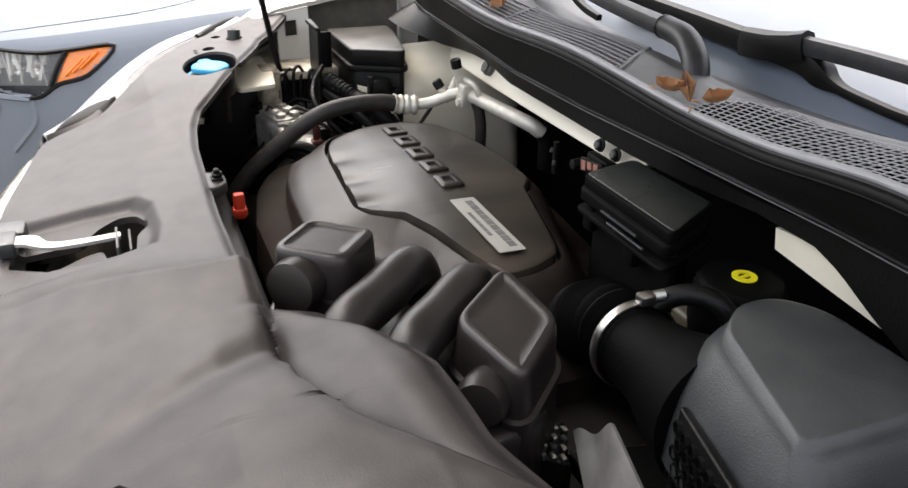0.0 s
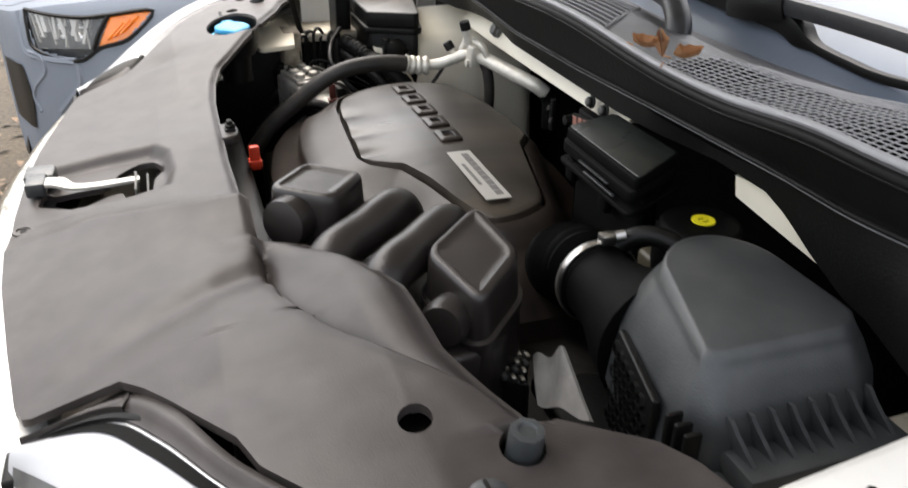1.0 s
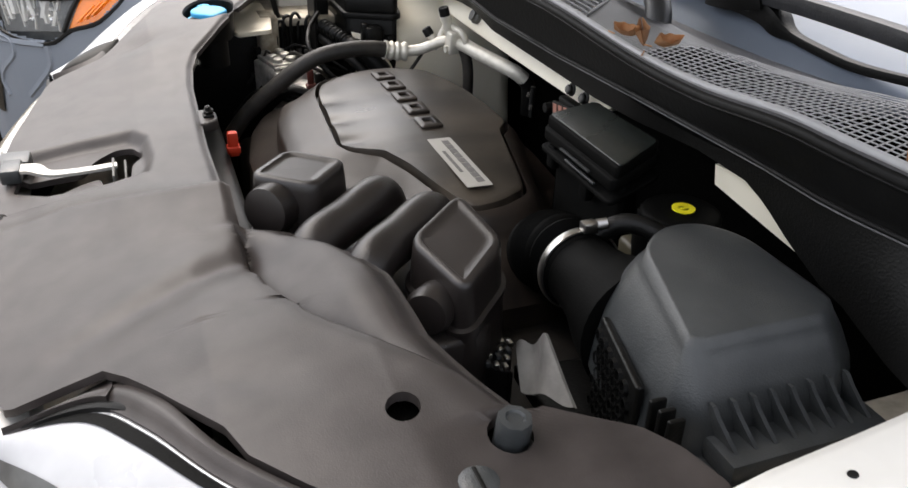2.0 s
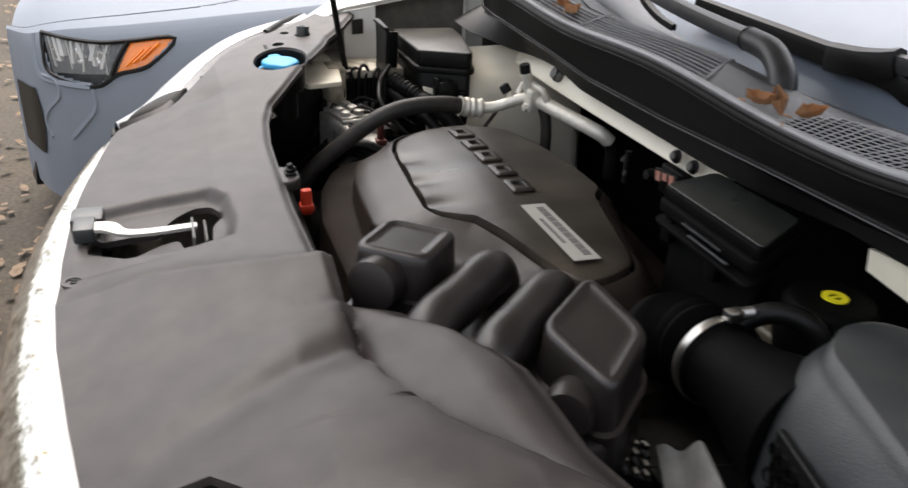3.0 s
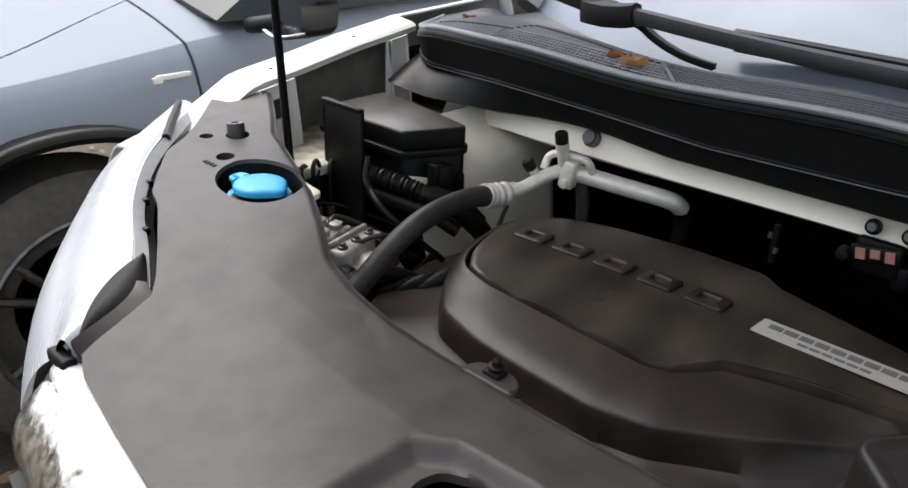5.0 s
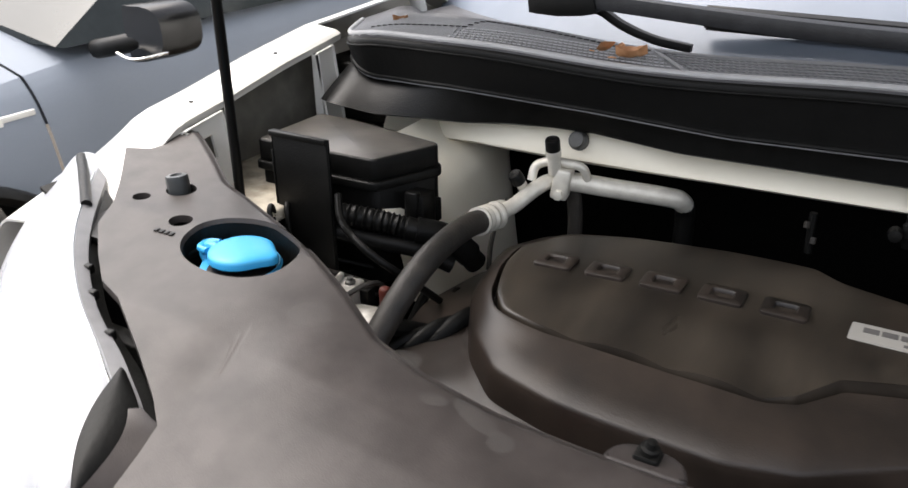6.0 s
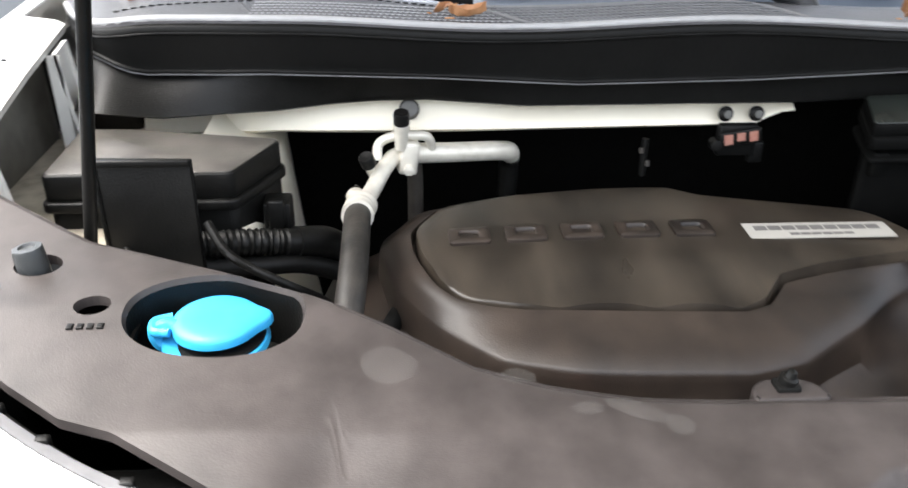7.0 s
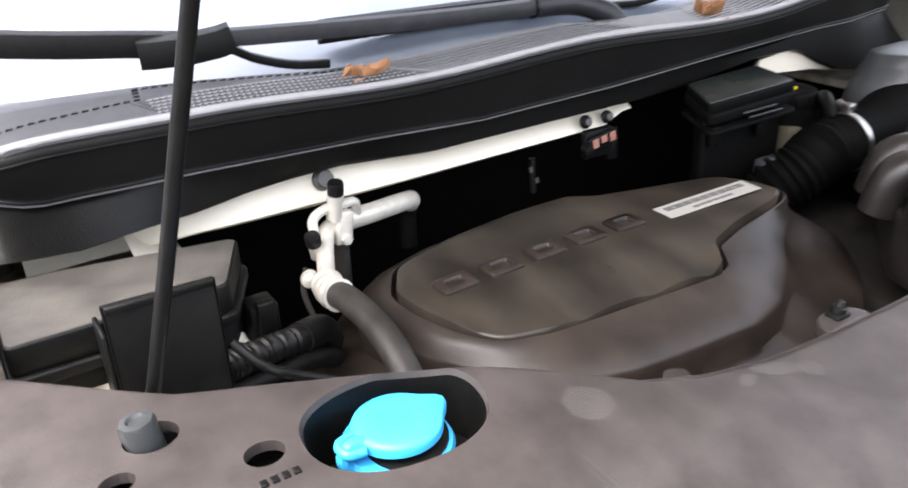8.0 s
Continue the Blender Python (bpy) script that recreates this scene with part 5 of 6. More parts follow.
part("screw", lathe([(0, 0), (0.005, 0), (0.005, 0.002), (0.003, 0.0035), (0, 0.004)], (-0.575, 0.08, 0.925), 12, (0, -1, 0)), BARE, abs_unit)

# thin leads and plugs round the hydraulic unit
rl = random.Random(11)
lead = thing("wiring_leads", (-0.47, 0.09, 0.84), "tangle of thin black leads round the hydraulic unit", "wiring")
for k in range(7):
    a = Vector((rl.uniform(-0.56, -0.42), rl.uniform(0.05, 0.1), rl.uniform(0.82, 0.86)))
    b = Vector((rl.uniform(-0.52, -0.4), rl.uniform(0.14, 0.24), rl.uniform(0.84, 0.88)))
    m = a.lerp(b, 0.5) + Vector((rl.uniform(-0.03, 0.03), rl.uniform(-0.02, 0.02), rl.uniform(0.02, 0.05)))
    part("lead", tube([a, a.lerp(m, 0.6) + Vector((0, 0, 0.012)), m, b], rl.uniform(0.0016, 0.0034), 7, 6), RUBBER if k % 3 else HOSE, lead)
for k in range(4):
    q = Vector((rl.uniform(-0.47, -0.41), rl.uniform(0.07, 0.16), rl.uniform(0.85, 0.875)))
    part("plug", rbox(q.x - 0.009, q.x + 0.009, q.y - 0.007, q.y + 0.007, q.z - 0.01, q.z + 0.01, 0.002), BLACK if k % 2 else CAST, lead)

# ---- air conditioning line ----
ac = thing("air_conditioning_line", (-0.35, 0.2, 0.85), "rubber hose and bare aluminium air conditioning pipes", "hose")
part("rubber_hose", tube([(-0.37, 0.262, 0.932), (-0.37, 0.23, 0.939), (-0.37, 0.19, 0.94), (-0.371, 0.15, 0.934), (-0.374, 0.115, 0.918), (-0.379, 0.075, 0.888), (-0.382, 0.03, 0.85), (-0.385, -0.01, 0.8)], 0.0125, 18), HOSE, ac, "dusty black rubber hose")
part("crimp", tube([(-0.3702, 0.248, 0.9355), (-0.37, 0.266, 0.932), (-0.366, 0.285, 0.931)], lambda t: 0.0143 + 0.0012 * math.cos(t * 21), 18, 8), ALU, ac, "crimped aluminium collar")
part("pipe", tube([(-0.367, 0.28, 0.931), (-0.357, 0.305, 0.936), (-0.345, 0.33, 0.948), (-0.333, 0.348, 0.954), (-0.31, 0.358, 0.953), (-0.27, 0.372, 0.948), (-0.235, 0.387, 0.943), (-0.219, 0.395, 0.94), (-0.207, 0.405, 0.935), (-0.203, 0.417, 0.925)], lambda t: 0.0085 if t < 0.38 else 0.0108, 16), ALU, ac, "bare aluminium pipe")
part("joint_block", add(rbox(-0.331, -0.312, 0.336, 0.36, 0.937, 0.972, 0.003, Matrix.Translation((-0.32, 0.35, 0.95)) @ pose(0, 0, 0, 0, 8, 10) @ Matrix.Translation((0.32, -0.35, -0.95))), lathe([(0, 0), (0.006, 0), (0.006, 0.006), (0, 0.007)], (-0.32, 0.338, 0.944), 6, (0.1, -1, 0))), ALU, ac, "aluminium joint block")
part("loop_pipe", tube([(-0.352, 0.335, 0.955), (-0.35, 0.342, 0.97), (-0.335, 0.345, 0.977), (-0.315, 0.347, 0.977), (-0.3, 0.352, 0.973), (-0.296, 0.358, 0.958), (-0.3, 0.36, 0.95)], 0.005, 10), ALU, ac, "thin aluminium loop pipe")
v1 = part("valve_stem", lathe([(0, -0.03), (0.007, -0.03), (0.007, -0.008), (0.0085, -0.008), (0.0085, 0.0), (0, 0)], (-0.327, 0.334, 0.995), 14, (0.0, -0.25, 1)), ALU, ac, "service valve")
part("valve_cap", lathe([(0, -0.004), (0.008, -0.004), (0.008, 0.008), (0.0072, 0.01), (0.004, 0.01), (0, 0.0085)], (-0.327, 0.333, 0.998), 16, (0.0, -0.25, 1)), BLACK, v1, "black valve cap")
v2 = part("valve_stem", lathe([(0, -0.025), (0.006, -0.025), (0.006, 0.0), (0, 0)], (-0.36, 0.322, 0.957), 14, (-0.25, -0.45, 0.8)), ALU, ac, "service valve")
part("valve_cap", lathe([(0, -0.004), (0.0078, -0.004), (0.0078, 0.007), (0.0065, 0.009), (0, 0.008)], (-0.361, 0.319, 0.96), 16, (-0.25, -0.45, 0.8)), BLACK, v2, "black valve cap")
part("downpipe", tube([(-0.315, 0.36, 0.945), (-0.313, 0.366, 0.93), (-0.312, 0.37, 0.9), (-0.312, 0.37, 0.85)], 0.0085, 12), HOSE, ac, "dark pipe going down")
part("end_pipe", tube([(-0.204, 0.415, 0.927), (-0.203, 0.424, 0.912), (-0.203, 0.426, 0.87)], 0.0112, 12), BLACK, ac, "dark pipe under the bend")
part("bracket", tube([(-0.372, 0.318, 0.935), (-0.38, 0.31, 0.915), (-0.378, 0.29, 0.89), (-0.37, 0.27, 0.87)], 0.003, 8), GRIME, ac, "thin bent bracket")
part("lug", lathe([(0, 0), (0.008, 0), (0.009, 0.006), (0.007, 0.012), (0, 0.014)], (-0.372, 0.31, 0.928), 14, (-0.4, -0.8, 0.2)), ALU, ac)

# ---- printed tag on the transmission cable ----
tag_ = thing("cable_bracket", (0.035, 0.36, 0.93), "dark cable bracket with an orange printed tag", "bracket")
part("bracket", add(rbox(0.012, 0.056, 0.36, 0.372, 0.944, 0.98, 0.004), rbox(0.05, 0.066, 0.362, 0.372, 0.935, 0.96, 0.003)), RUBBER, tag_)
TAG = Matrix.Translation((0.034, 0.355, 0.968)) @ pose(0, 0, 0, 0, -9, 0)
tg = part("tag", add(rbox(-0.023, 0.023, -0.002, 0.003, -0.0085, 0.0085, 0.002, TAG), lathe([(0, 0), (0.007, 0), (0.006, 0.01), (0, 0.011)], (0.006, 0.356, 0.962), 12, (0, -1, 0))), BLACK, tag_, "black tag with faded orange print")
for k in range(3):
    part("tag_bar", rbox(-0.018 + 0.0135 * k, -0.009 + 0.0135 * k, -0.0032, -0.0018, -0.0055 + 0.0025 * (k % 2), 0.006, 0.0004, TAG), PINK, tg, smooth=0)
part("cable_stalk", tube([(-0.066, 0.3645, 0.964), (-0.066, 0.364, 0.945), (-0.065, 0.3635, 0.922)], 0.0038, 8, 2), BLACK, tag_, "short black cable stalk")
for x in (-0.07, -0.062):
    part("cable_end", tube([(x, 0.362, 0.955 if x < -0.065 else 0.94), (x, 0.36, 0.949 if x < -0.065 else 0.934)], 0.003, 8, 1), GRIME, tag_, "small dark cable end")

# ---- cowl ----
cowl = thing("cowl_panel", (0, 0.4, 1.0), "weathered grey plastic cowl panel with black rubber seal", "cowl")


def lip_line(x):
    return 0.338 + 0.02 * step(0.45, 0.6, abs(x)) + 0.17 * max(0.0, (abs(x) - 0.58) / 0.12) ** 2


def lip_height(x):
    return 1.092 + 0.004 * math.cos(x * 14) - 0.012 * step(0.56, 0.68, abs(x)) + 0.008 * step(0.3, 0.45, x)


def cowl_top(x, v):
    """v from the front lip (0) to the windscreen's foot (1)."""
    y0, y1 = lip_line(x), screen_base(x) + 0.012
    return Vector((x, y0 + (y1 - y0) * v, ramp(v, [(0, lip_height(x)), (0.03, lip_height(x) + 0.001), (0.08, lip_height(x) + 0.001), (0.35, lip_height(x) + 0.004), (0.5, lip_height(x)), (0.62, lip_height(x) - 0.014), (1, 1.06)])))


def vents(x, v):
    y = cowl_top(x, v).y
    return not (mesh_zone(x, y) or slot_zone(x, y))


def mesh_zone(x, y):
    return 0.2 < x < 0.61 and lip_line(x) + 0.006 < y < ramp(x, [(0.2, 0.385), (0.215, 0.41), (0.252, 0.452), (0.324, 0.474), (0.42, 0.477), (0.61, 0.47)])


def slot_zone(x, y):
    return 0.3455 < y < 0.425 and -0.2 - 0.8 * (y - 0.353) < x < 0.075 - 0.8 * (y - 0.353)


XS = sorted(set(list(np.linspace(-0.69, 0.69, 240)) + [0.2, 0.61]))
part("top_panel", sheet(cowl_top, XS, [0, 0.03, 0.05, 0.07] + list(np.linspace(0.09, 0.76, 48)) + [0.82, 0.9, 1.0], (0, 0, -0.004), vents), COWL, cowl, "weathered grey plastic top")
part("lip_edge", tube([cowl_top(x, 0.0) + Vector((0, 0.003, 0.0005)) for x in np.linspace(-0.685, 0.685, 90)], 0.0036, 8, 1), LIP, cowl, "faded light grey front edge")
# Added dark sheet that stands in for the shade under the vents.
part("vent_shade", sheet(lambda x, v: cowl_top(x, v) - Vector((0, 0, 0.05)), XS, [0.03, 0.3, 0.6, 0.95], None), RUBBER, cowl, "added dark sheet for the shade below the vents")


def skirt_edge(x):
    """Front edge of the skirt, with its height."""
    return ramp(x, [(-0.64, 0.335), (-0.612, 0.315), (-0.5, 0.345), (-0.4, 0.366), (-0.3, 0.37), (-0.2, 0.359), (0.2, 0.359), (0.3, 0.353), (0.5, 0.352), (0.6, 0.33)]), ramp(x, [(-0.64, 1.008), (-0.612, 1.012), (-0.56, 1.002), (-0.45, 1.0), (-0.35, 1.006), (-0.3, 1.006), (-0.2, 1.002), (0.1, 1.004), (0.19, 1.009), (0.3, 1.024), (0.37, 1.024), (0.397, 1.016), (0.434, 0.998), (0.475, 0.982), (0.56, 0.97), (0.64, 0.97)])


def seal(x, v):
    y0, z0 = lip_line(x), lip_height(x)
    ze = ramp(x, [(-0.62, 1.045), (-0.58, 1.036), (-0.46, 1.042), (-0.29, 1.037), (-0.15, 1.03), (0.03, 1.034), (0.2, 1.042), (0.4, 1.05), (0.6, 1.05)])
    y = ramp(v, [(0, y0 + 0.001), (0.1, y0 - 0.004), (0.3, y0 - 0.002), (0.75, y0 + 0.004), (0.85, y0 + 0.004), (0.9, y0 + 0.009), (1, y0 + 0.02)])
    z = ramp(v, [(0, z0 - 0.003), (0.1, z0 - 0.006), (0.3, z0 - 0.018), (0.75, ze + 0.008), (0.85, ze + 0.001), (0.95, ze - 0.001), (1, ze)])
    return Vector((x, y, z))


part("rubber_seal", sheet(seal, list(np.linspace(-0.685, 0.68, 110)), [0, 0.05, 0.1, 0.2, 0.3, 0.5, 0.7, 0.75, 0.8, 0.85, 0.9, 0.95, 1], None), RUBBER, cowl, "black rubber hood seal", 70)
for v, r in ((0.2, 0.0014), (0.8, 0.0022)):
    part("seal_ridge", tube([seal(x, v) + Vector((0, -0.001, 0)) for x in np.linspace(-0.68, 0.675, 90)], r, 8, 1), RUBBER, cowl, "low ridge along the seal")
# Pale tube: the highlight along the seal's edge is put into its colour.
part("seal_edge", tube([seal(x, 0.88) + Vector((0, -0.0025, 0.001)) for x in np.linspace(-0.68, 0.675, 90)], 0.0013, 8, 1), EDGE, cowl, "lower edge of the seal, pale for its highlight line")


def skirt(x, v):
    p = seal(x, 1.0)
    ye, ze = skirt_edge(x)
    return Vector((x, p.y - 0.004 + (ye - p.y + 0.004) * v, p.z + 0.002 + (ze - p.z) * v ** 1.2))


part("skirt", sheet(skirt, list(np.linspace(-0.64, 0.64, 110)), list(np.linspace(0, 1, 8)), (0, 0.006, -0.003)), BLACK, cowl, "black plastic skirt under the seal")


def bar(a, b, w, h):
    a, b = Vector(a), Vector(b)
    d = (b - a).normalized()
    s = Vector((-d.y, d.x, 0)).normalized() * w / 2
    return loft([[p + s, p + s + Vector((0, 0, -h)), p - s + Vector((0, 0, -h)), p - s] for p in (a, b)])


# crossed vent mesh on one side, slats on the other
def on_cowl(x, y, dz=0.0):
    v = (y - lip_line(x)) / (screen_base(x) + 0.012 - lip_line(x))
    return cowl_top(x, v) + Vector((0, 0, dz))


def clipped(a, b, zone, n=40):
    """The stretch from a to b (in plan) that lies in the zone."""
    hit = [k for k in range(n + 1) if zone(a[0] + (b[0] - a[0]) * k / n, a[1] + (b[1] - a[1]) * k / n)]
    if len(hit) < 3:
        return None
    return [(a[0] + (b[0] - a[0]) * k / n, a[1] + (b[1] - a[1]) * k / n) for k in (max(0, hit[0] - 1), min(n, hit[-1] + 1))]


mesh = bmesh.new()
for k in range(32):
    y = 0.255 + 0.0078 * k
    seg = clipped((0.19, y), (0.625, y + 0.07), mesh_zone, 80)
    if seg:
        line = [(seg[0][0] + (seg[1][0] - seg[0][0]) * t, seg[0][1] + (seg[1][1] - seg[0][1]) * t) for t in np.linspace(0, 1, 6)]
        for a, b in zip(line, line[1:]):
            add(mesh, bar(on_cowl(*a, 0.0005), on_cowl(*b, 0.0005), 0.0013, 0.0006))
for k in range(56):
    x = 0.19 + 0.0086 * k
    seg = clipped((x, 0.34), (x - 0.049, 0.485), mesh_zone)
    if seg:
        add(mesh, bar(on_cowl(*seg[0], 0.0003), on_cowl(*seg[1], 0.0003), 0.0013, 0.0006))
part("vent_mesh", mesh, LIP, cowl, "fine diamond mesh vent", 0)
for k in range(44):
    x = -0.196 + 0.0063 * k
    part("vent_slat", bar(on_cowl(x, 0.345, 0.0004), on_cowl(x - 0.064, 0.425, 0.0004), 0.0017, 0.004), EDGE, cowl, smooth=0)
for y in (0.345, 0.354, 0.363, 0.372, 0.381, 0.39, 0.399, 0.408, 0.417, 0.425):
    edge = y in (0.345, 0.425)
    part("vent_rail", tube([on_cowl(x - 0.8 * (y - 0.353), y, 0.0 if edge else 0.0004) for x in np.linspace(-0.203, 0.078, 24)], 0.0016 if edge else 0.001, 6, 1), EDGE, cowl)
for x in (-0.203, 0.077):
    part("vent_end", tube([on_cowl(x + 0.006, 0.345), on_cowl(x - 0.026, 0.385), on_cowl(x - 0.058, 0.425)], 0.0026, 6, 1), EDGE, cowl)
for y in (0.349, 0.359, 0.369, 0.379, 0.389, 0.399):
    part("grip_line", tube([on_cowl(x, y, 0.0004) for x in np.linspace(-0.47, -0.212 - 0.8 * (y - 0.353), 24)], 0.0009, 5, 1), LIP, cowl)
fine = bmesh.new()
for k in range(43):
    x = -0.462 + 0.0058 * k
    add(fine, bar(on_cowl(x, 0.347, 0.0008), on_cowl(x - 0.02, 0.4, 0.0008), 0.0018, 0.003))
part("fine_ribs", fine, COWL, cowl, "fine raised ribs", 0)
# stitched dots along the panel's far end
DOTS = [(-0.608, 0.41), (-0.476, 0.407), (-0.468, 0.45), (-0.294, 0.408), (-0.22, 0.412)]
for (ax, ay), (bx, by) in zip(DOTS, DOTS[1:]):
    n = max(2, int(math.hypot(bx - ax, by - ay) / 0.0088))
    for k in range(n):
        q = on_cowl(ax + (bx - ax) * k / n, ay + (by - ay) * k / n)
        part("dot", rbox(q.x - 0.0028, q.x + 0.0028, q.y - 0.0013, q.y + 0.0013, q.z - 0.002, q.z + 0.001, 0, None), BLACK, cowl, smooth=0)

# ---- wipers ----
def wiper(base, knee, arm, blade, label):
    w = thing("wiper", base, label, "wiper", "windscreen wipers")
    base, knee, arm = Vector(base), [Vector(q) for q in knee], [Vector(q) for q in arm]
    part("pivot_cap", lathe([(0, -0.01), (0.02, -0.01), (0.021, 0.0), (0.018, 0.012), (0, 0.016)], base, 24, (0, -0.2, 1)), BLACK, w, "round pivot cap")

    def flat(line, wd, th):
        rings = []
        for i, p in enumerate(line):
            d = (line[min(i + 1, len(line) - 1)] - line[max(i - 1, 0)]).normalized()
            s = Vector((0, 0, 1)).cross(d).normalized() if abs(d.z) < 0.9 else Vector((0, 1, 0))
            u = d.cross(s).normalized()
            t = i / (len(line) - 1)
            a, b = wd(t) / 2, th(t) / 2
            rings.append([p + s * (a * c) + u * (b * e) for c, e in ((1, 0), (0.8, 0.8), (0, 1), (-0.8, 0.8), (-1, 0), (-0.8, -0.8), (0, -0.6), (0.8, -0.8))])
        return loft(rings)

    part("arm_head", tube(spline([base, *knee, arm[0], arm[0].lerp(arm[1], 0.12)], 8), lambda t: 0.0148 - 0.0018 * t, 18, 0), ARM, w, "curved black arm head")
    d = (arm[1] - arm[0]).normalized()
    part("seam_ring", tube([arm[0].lerp(arm[1], 0.1), arm[0].lerp(arm[1], 0.1) + d * 0.003], 0.0138, 16, 1), BLACK, w, "dark seam round the arm")
    part("arm", flat(spline(arm, 6), lambda t: 0.0255 - 0.011 * t, lambda t: 0.021), ARM, w, "long black arm")
    line = spline(blade, 8)
    bl = part("blade", flat(line, lambda t: 0.006 + 0.02 * math.sin(math.pi * min(1, max(0, t * 0.96 + 0.02))) ** 0.4 * (1 - 0.6 * step(0.5, 0.62, t)), lambda t: 0.028 - 0.017 * step(0.5, 0.62, t)), BLACK, w, "black wiper blade")
    j = arm[-1]
    e = (arm[-1] - arm[-2]).normalized()
    part("connector", flat([j - e * 0.035, j - e * 0.02 + Vector((0, 0, -0.004)), j + e * 0.012 + Vector((0, 0, -0.009)), j + e * 0.045 + Vector((0, 0, -0.011)), j + e * 0.06 + Vector((0, 0, -0.012))], lambda t: 0.022 + 0.016 * math.sin(math.pi * t), lambda t: 0.034), BLACK, w, "chunky black blade connector")
    part("rubber_edge", flat([p + Vector((0, 0.006, -0.012)) for p in line[:len(line) // 2]], lambda t: 0.005, lambda t: 0.008), RUBBER, bl)
    return w


wiper((0.115, 0.416, 1.072), [(0.102, 0.426, 1.097), (0.06, 0.442, 1.114)], [(0.015, 0.452, 1.116), (-0.09, 0.464, 1.116), (-0.2, 0.478, 1.118), (-0.34, 0.502, 1.122), (-0.385, 0.511, 1.124)], [(-0.68, 0.615, 1.156), (-0.6, 0.58, 1.142), (-0.52, 0.552, 1.132), (-0.44, 0.532, 1.124), (-0.365, 0.522, 1.113), (-0.325, 0.52, 1.094), (-0.285, 0.519, 1.081), (-0.24, 0.517, 1.075)], "black wiper lying along the windscreen's foot")
wiper((0.56, 0.53, 1.075), [(0.555, 0.535, 1.1), (0.53, 0.54, 1.118)], [(0.49, 0.54, 1.118), (0.35, 0.54, 1.122), (0.22, 0.54, 1.121), (0.1, 0.54, 1.116)], [(-0.235, 0.547, 1.106), (-0.1, 0.547, 1.104), (0.03, 0.546, 1.102), (0.13, 0.546, 1.1), (0.172, 0.546, 1.087), (0.225, 0.547, 1.081), (0.29, 0.552, 1.079), (0.42, 0.575, 1.09)], "black wiper with a long blade on the windscreen")

# ---- prop rod ----
rod = thing("prop_rod", (-0.575, 0.12, 0.93), "thin black steel rod holding the hood up", "prop rod")
part("rod", tube([(-0.577, 0.121, 0.93), (-0.557, 0.103, 1.0), (-0.474, 0.027, 1.384), (-0.431, -0.012, 1.58), (-0.422, -0.021, 1.625)], 0.0048, 10, 4), BLACK, rod)
part("pivot", rbox(-0.588, -0.564, 0.11, 0.132, 0.925, 0.945, 0.003), GRIME, rod)

# ---- dead leaves on the cowl ----
def dead_leaf(x, y, z, size, turn, lean, curl, seed):
    r = random.Random(seed)

    def point(u, v):
        w = (math.sin(math.pi * min(1, u * 0.97 + 0.02)) ** 0.8) * (0.21 + 0.03 * math.sin(u * 17 + seed)) * v
        return Vector(((u - 0.5) * size, w * size, size * (curl * (abs(v) ** 1.6) * 0.42 + 0.18 * curl * (u - 0.5) ** 2 * 4 + 0.05 * noise.noise((u * 4, v * 3, seed)))))

    bm = sheet(point, list(np.linspace(0, 1, 14)), list(np.linspace(-1, 1, 9)), (0, 0, -0.0006))
    add(bm, tube([(-0.5 * size, 0, 0), (-0.65 * size, 0.02 * size, 0.02 * size), (-0.78 * size, 0.08 * size, 0.0)], 0.0008, 5))
    ob = finish("dead_leaf", bm, LEAF)
    ob.matrix_basis = pose(x, y, z, lean + r.uniform(-5, 5), r.uniform(-8, 8), turn)
    return tagged(ob, "curled dry brown leaf lying on the cowl", "leaf", "dead leaves on the cowl")


for i, q in enumerate([(0.174, 0.343, 1.098, 0.026, 40, 30, 1.0), (0.192, 0.352, 1.094, 0.036, 150, -12, 1.0), (0.212, 0.362, 1.096, 0.026, 80, 35, 1.2), (-0.292, 0.366, 1.097, 0.019, 60, 40, 1.2), (-0.258, 0.362, 1.094, 0.032, 5, 8, 0.7), (-0.275, 0.375, 1.093, 0.02, 110, 10, 1.0), (-0.6, 0.46, 1.082, 0.02, 20, 20, 1.2), (0.52, 0.36, 1.1, 0.02, 20, 10, 1.2)]):
    dead_leaf(*q, i + 3)

# ---- the grey car parked alongside ----
nb = thing("parked_car", (-2.4, 1.4, 0), "grey metallic car parked alongside", "car")
NX = -2.4


def eased(v, pairs, w):
    """A ramp with its corners rounded off over w."""
    return sum(ramp(v + w * k / 2, pairs) for k in range(-2, 3)) / 5


def nb_side(y):
    """Half width of the body."""
    return eased(y, [(-0.66, 0.2), (-0.62, 0.3), (-0.59, 0.45), (-0.5, 0.63), (-0.4, 0.73), (-0.3, 0.79), (-0.14, 0.85), (0.2, 0.915), (0.6, 0.92), (3.0, 0.92), (3.6, 0.88), (3.9, 0.75)], 0.05)


def nb_shoulder(y):
    return eased(y, [(-0.62, 0.69), (-0.5, 0.75), (-0.4, 0.775), (-0.14, 0.815), (0.2, 0.86), (0.6, 0.9), (1.2, 0.93), (3.4, 0.96), (3.9, 0.9)], 0.08)


def nb_crown(y):
    return eased(y, [(-0.62, 0.7), (-0.55, 0.79), (-0.4, 0.86), (-0.14, 0.91), (0.2, 0.955), (0.7, 1.0), (1.0, 1.03), (3.4, 1.03), (3.9, 0.95)], 0.08)


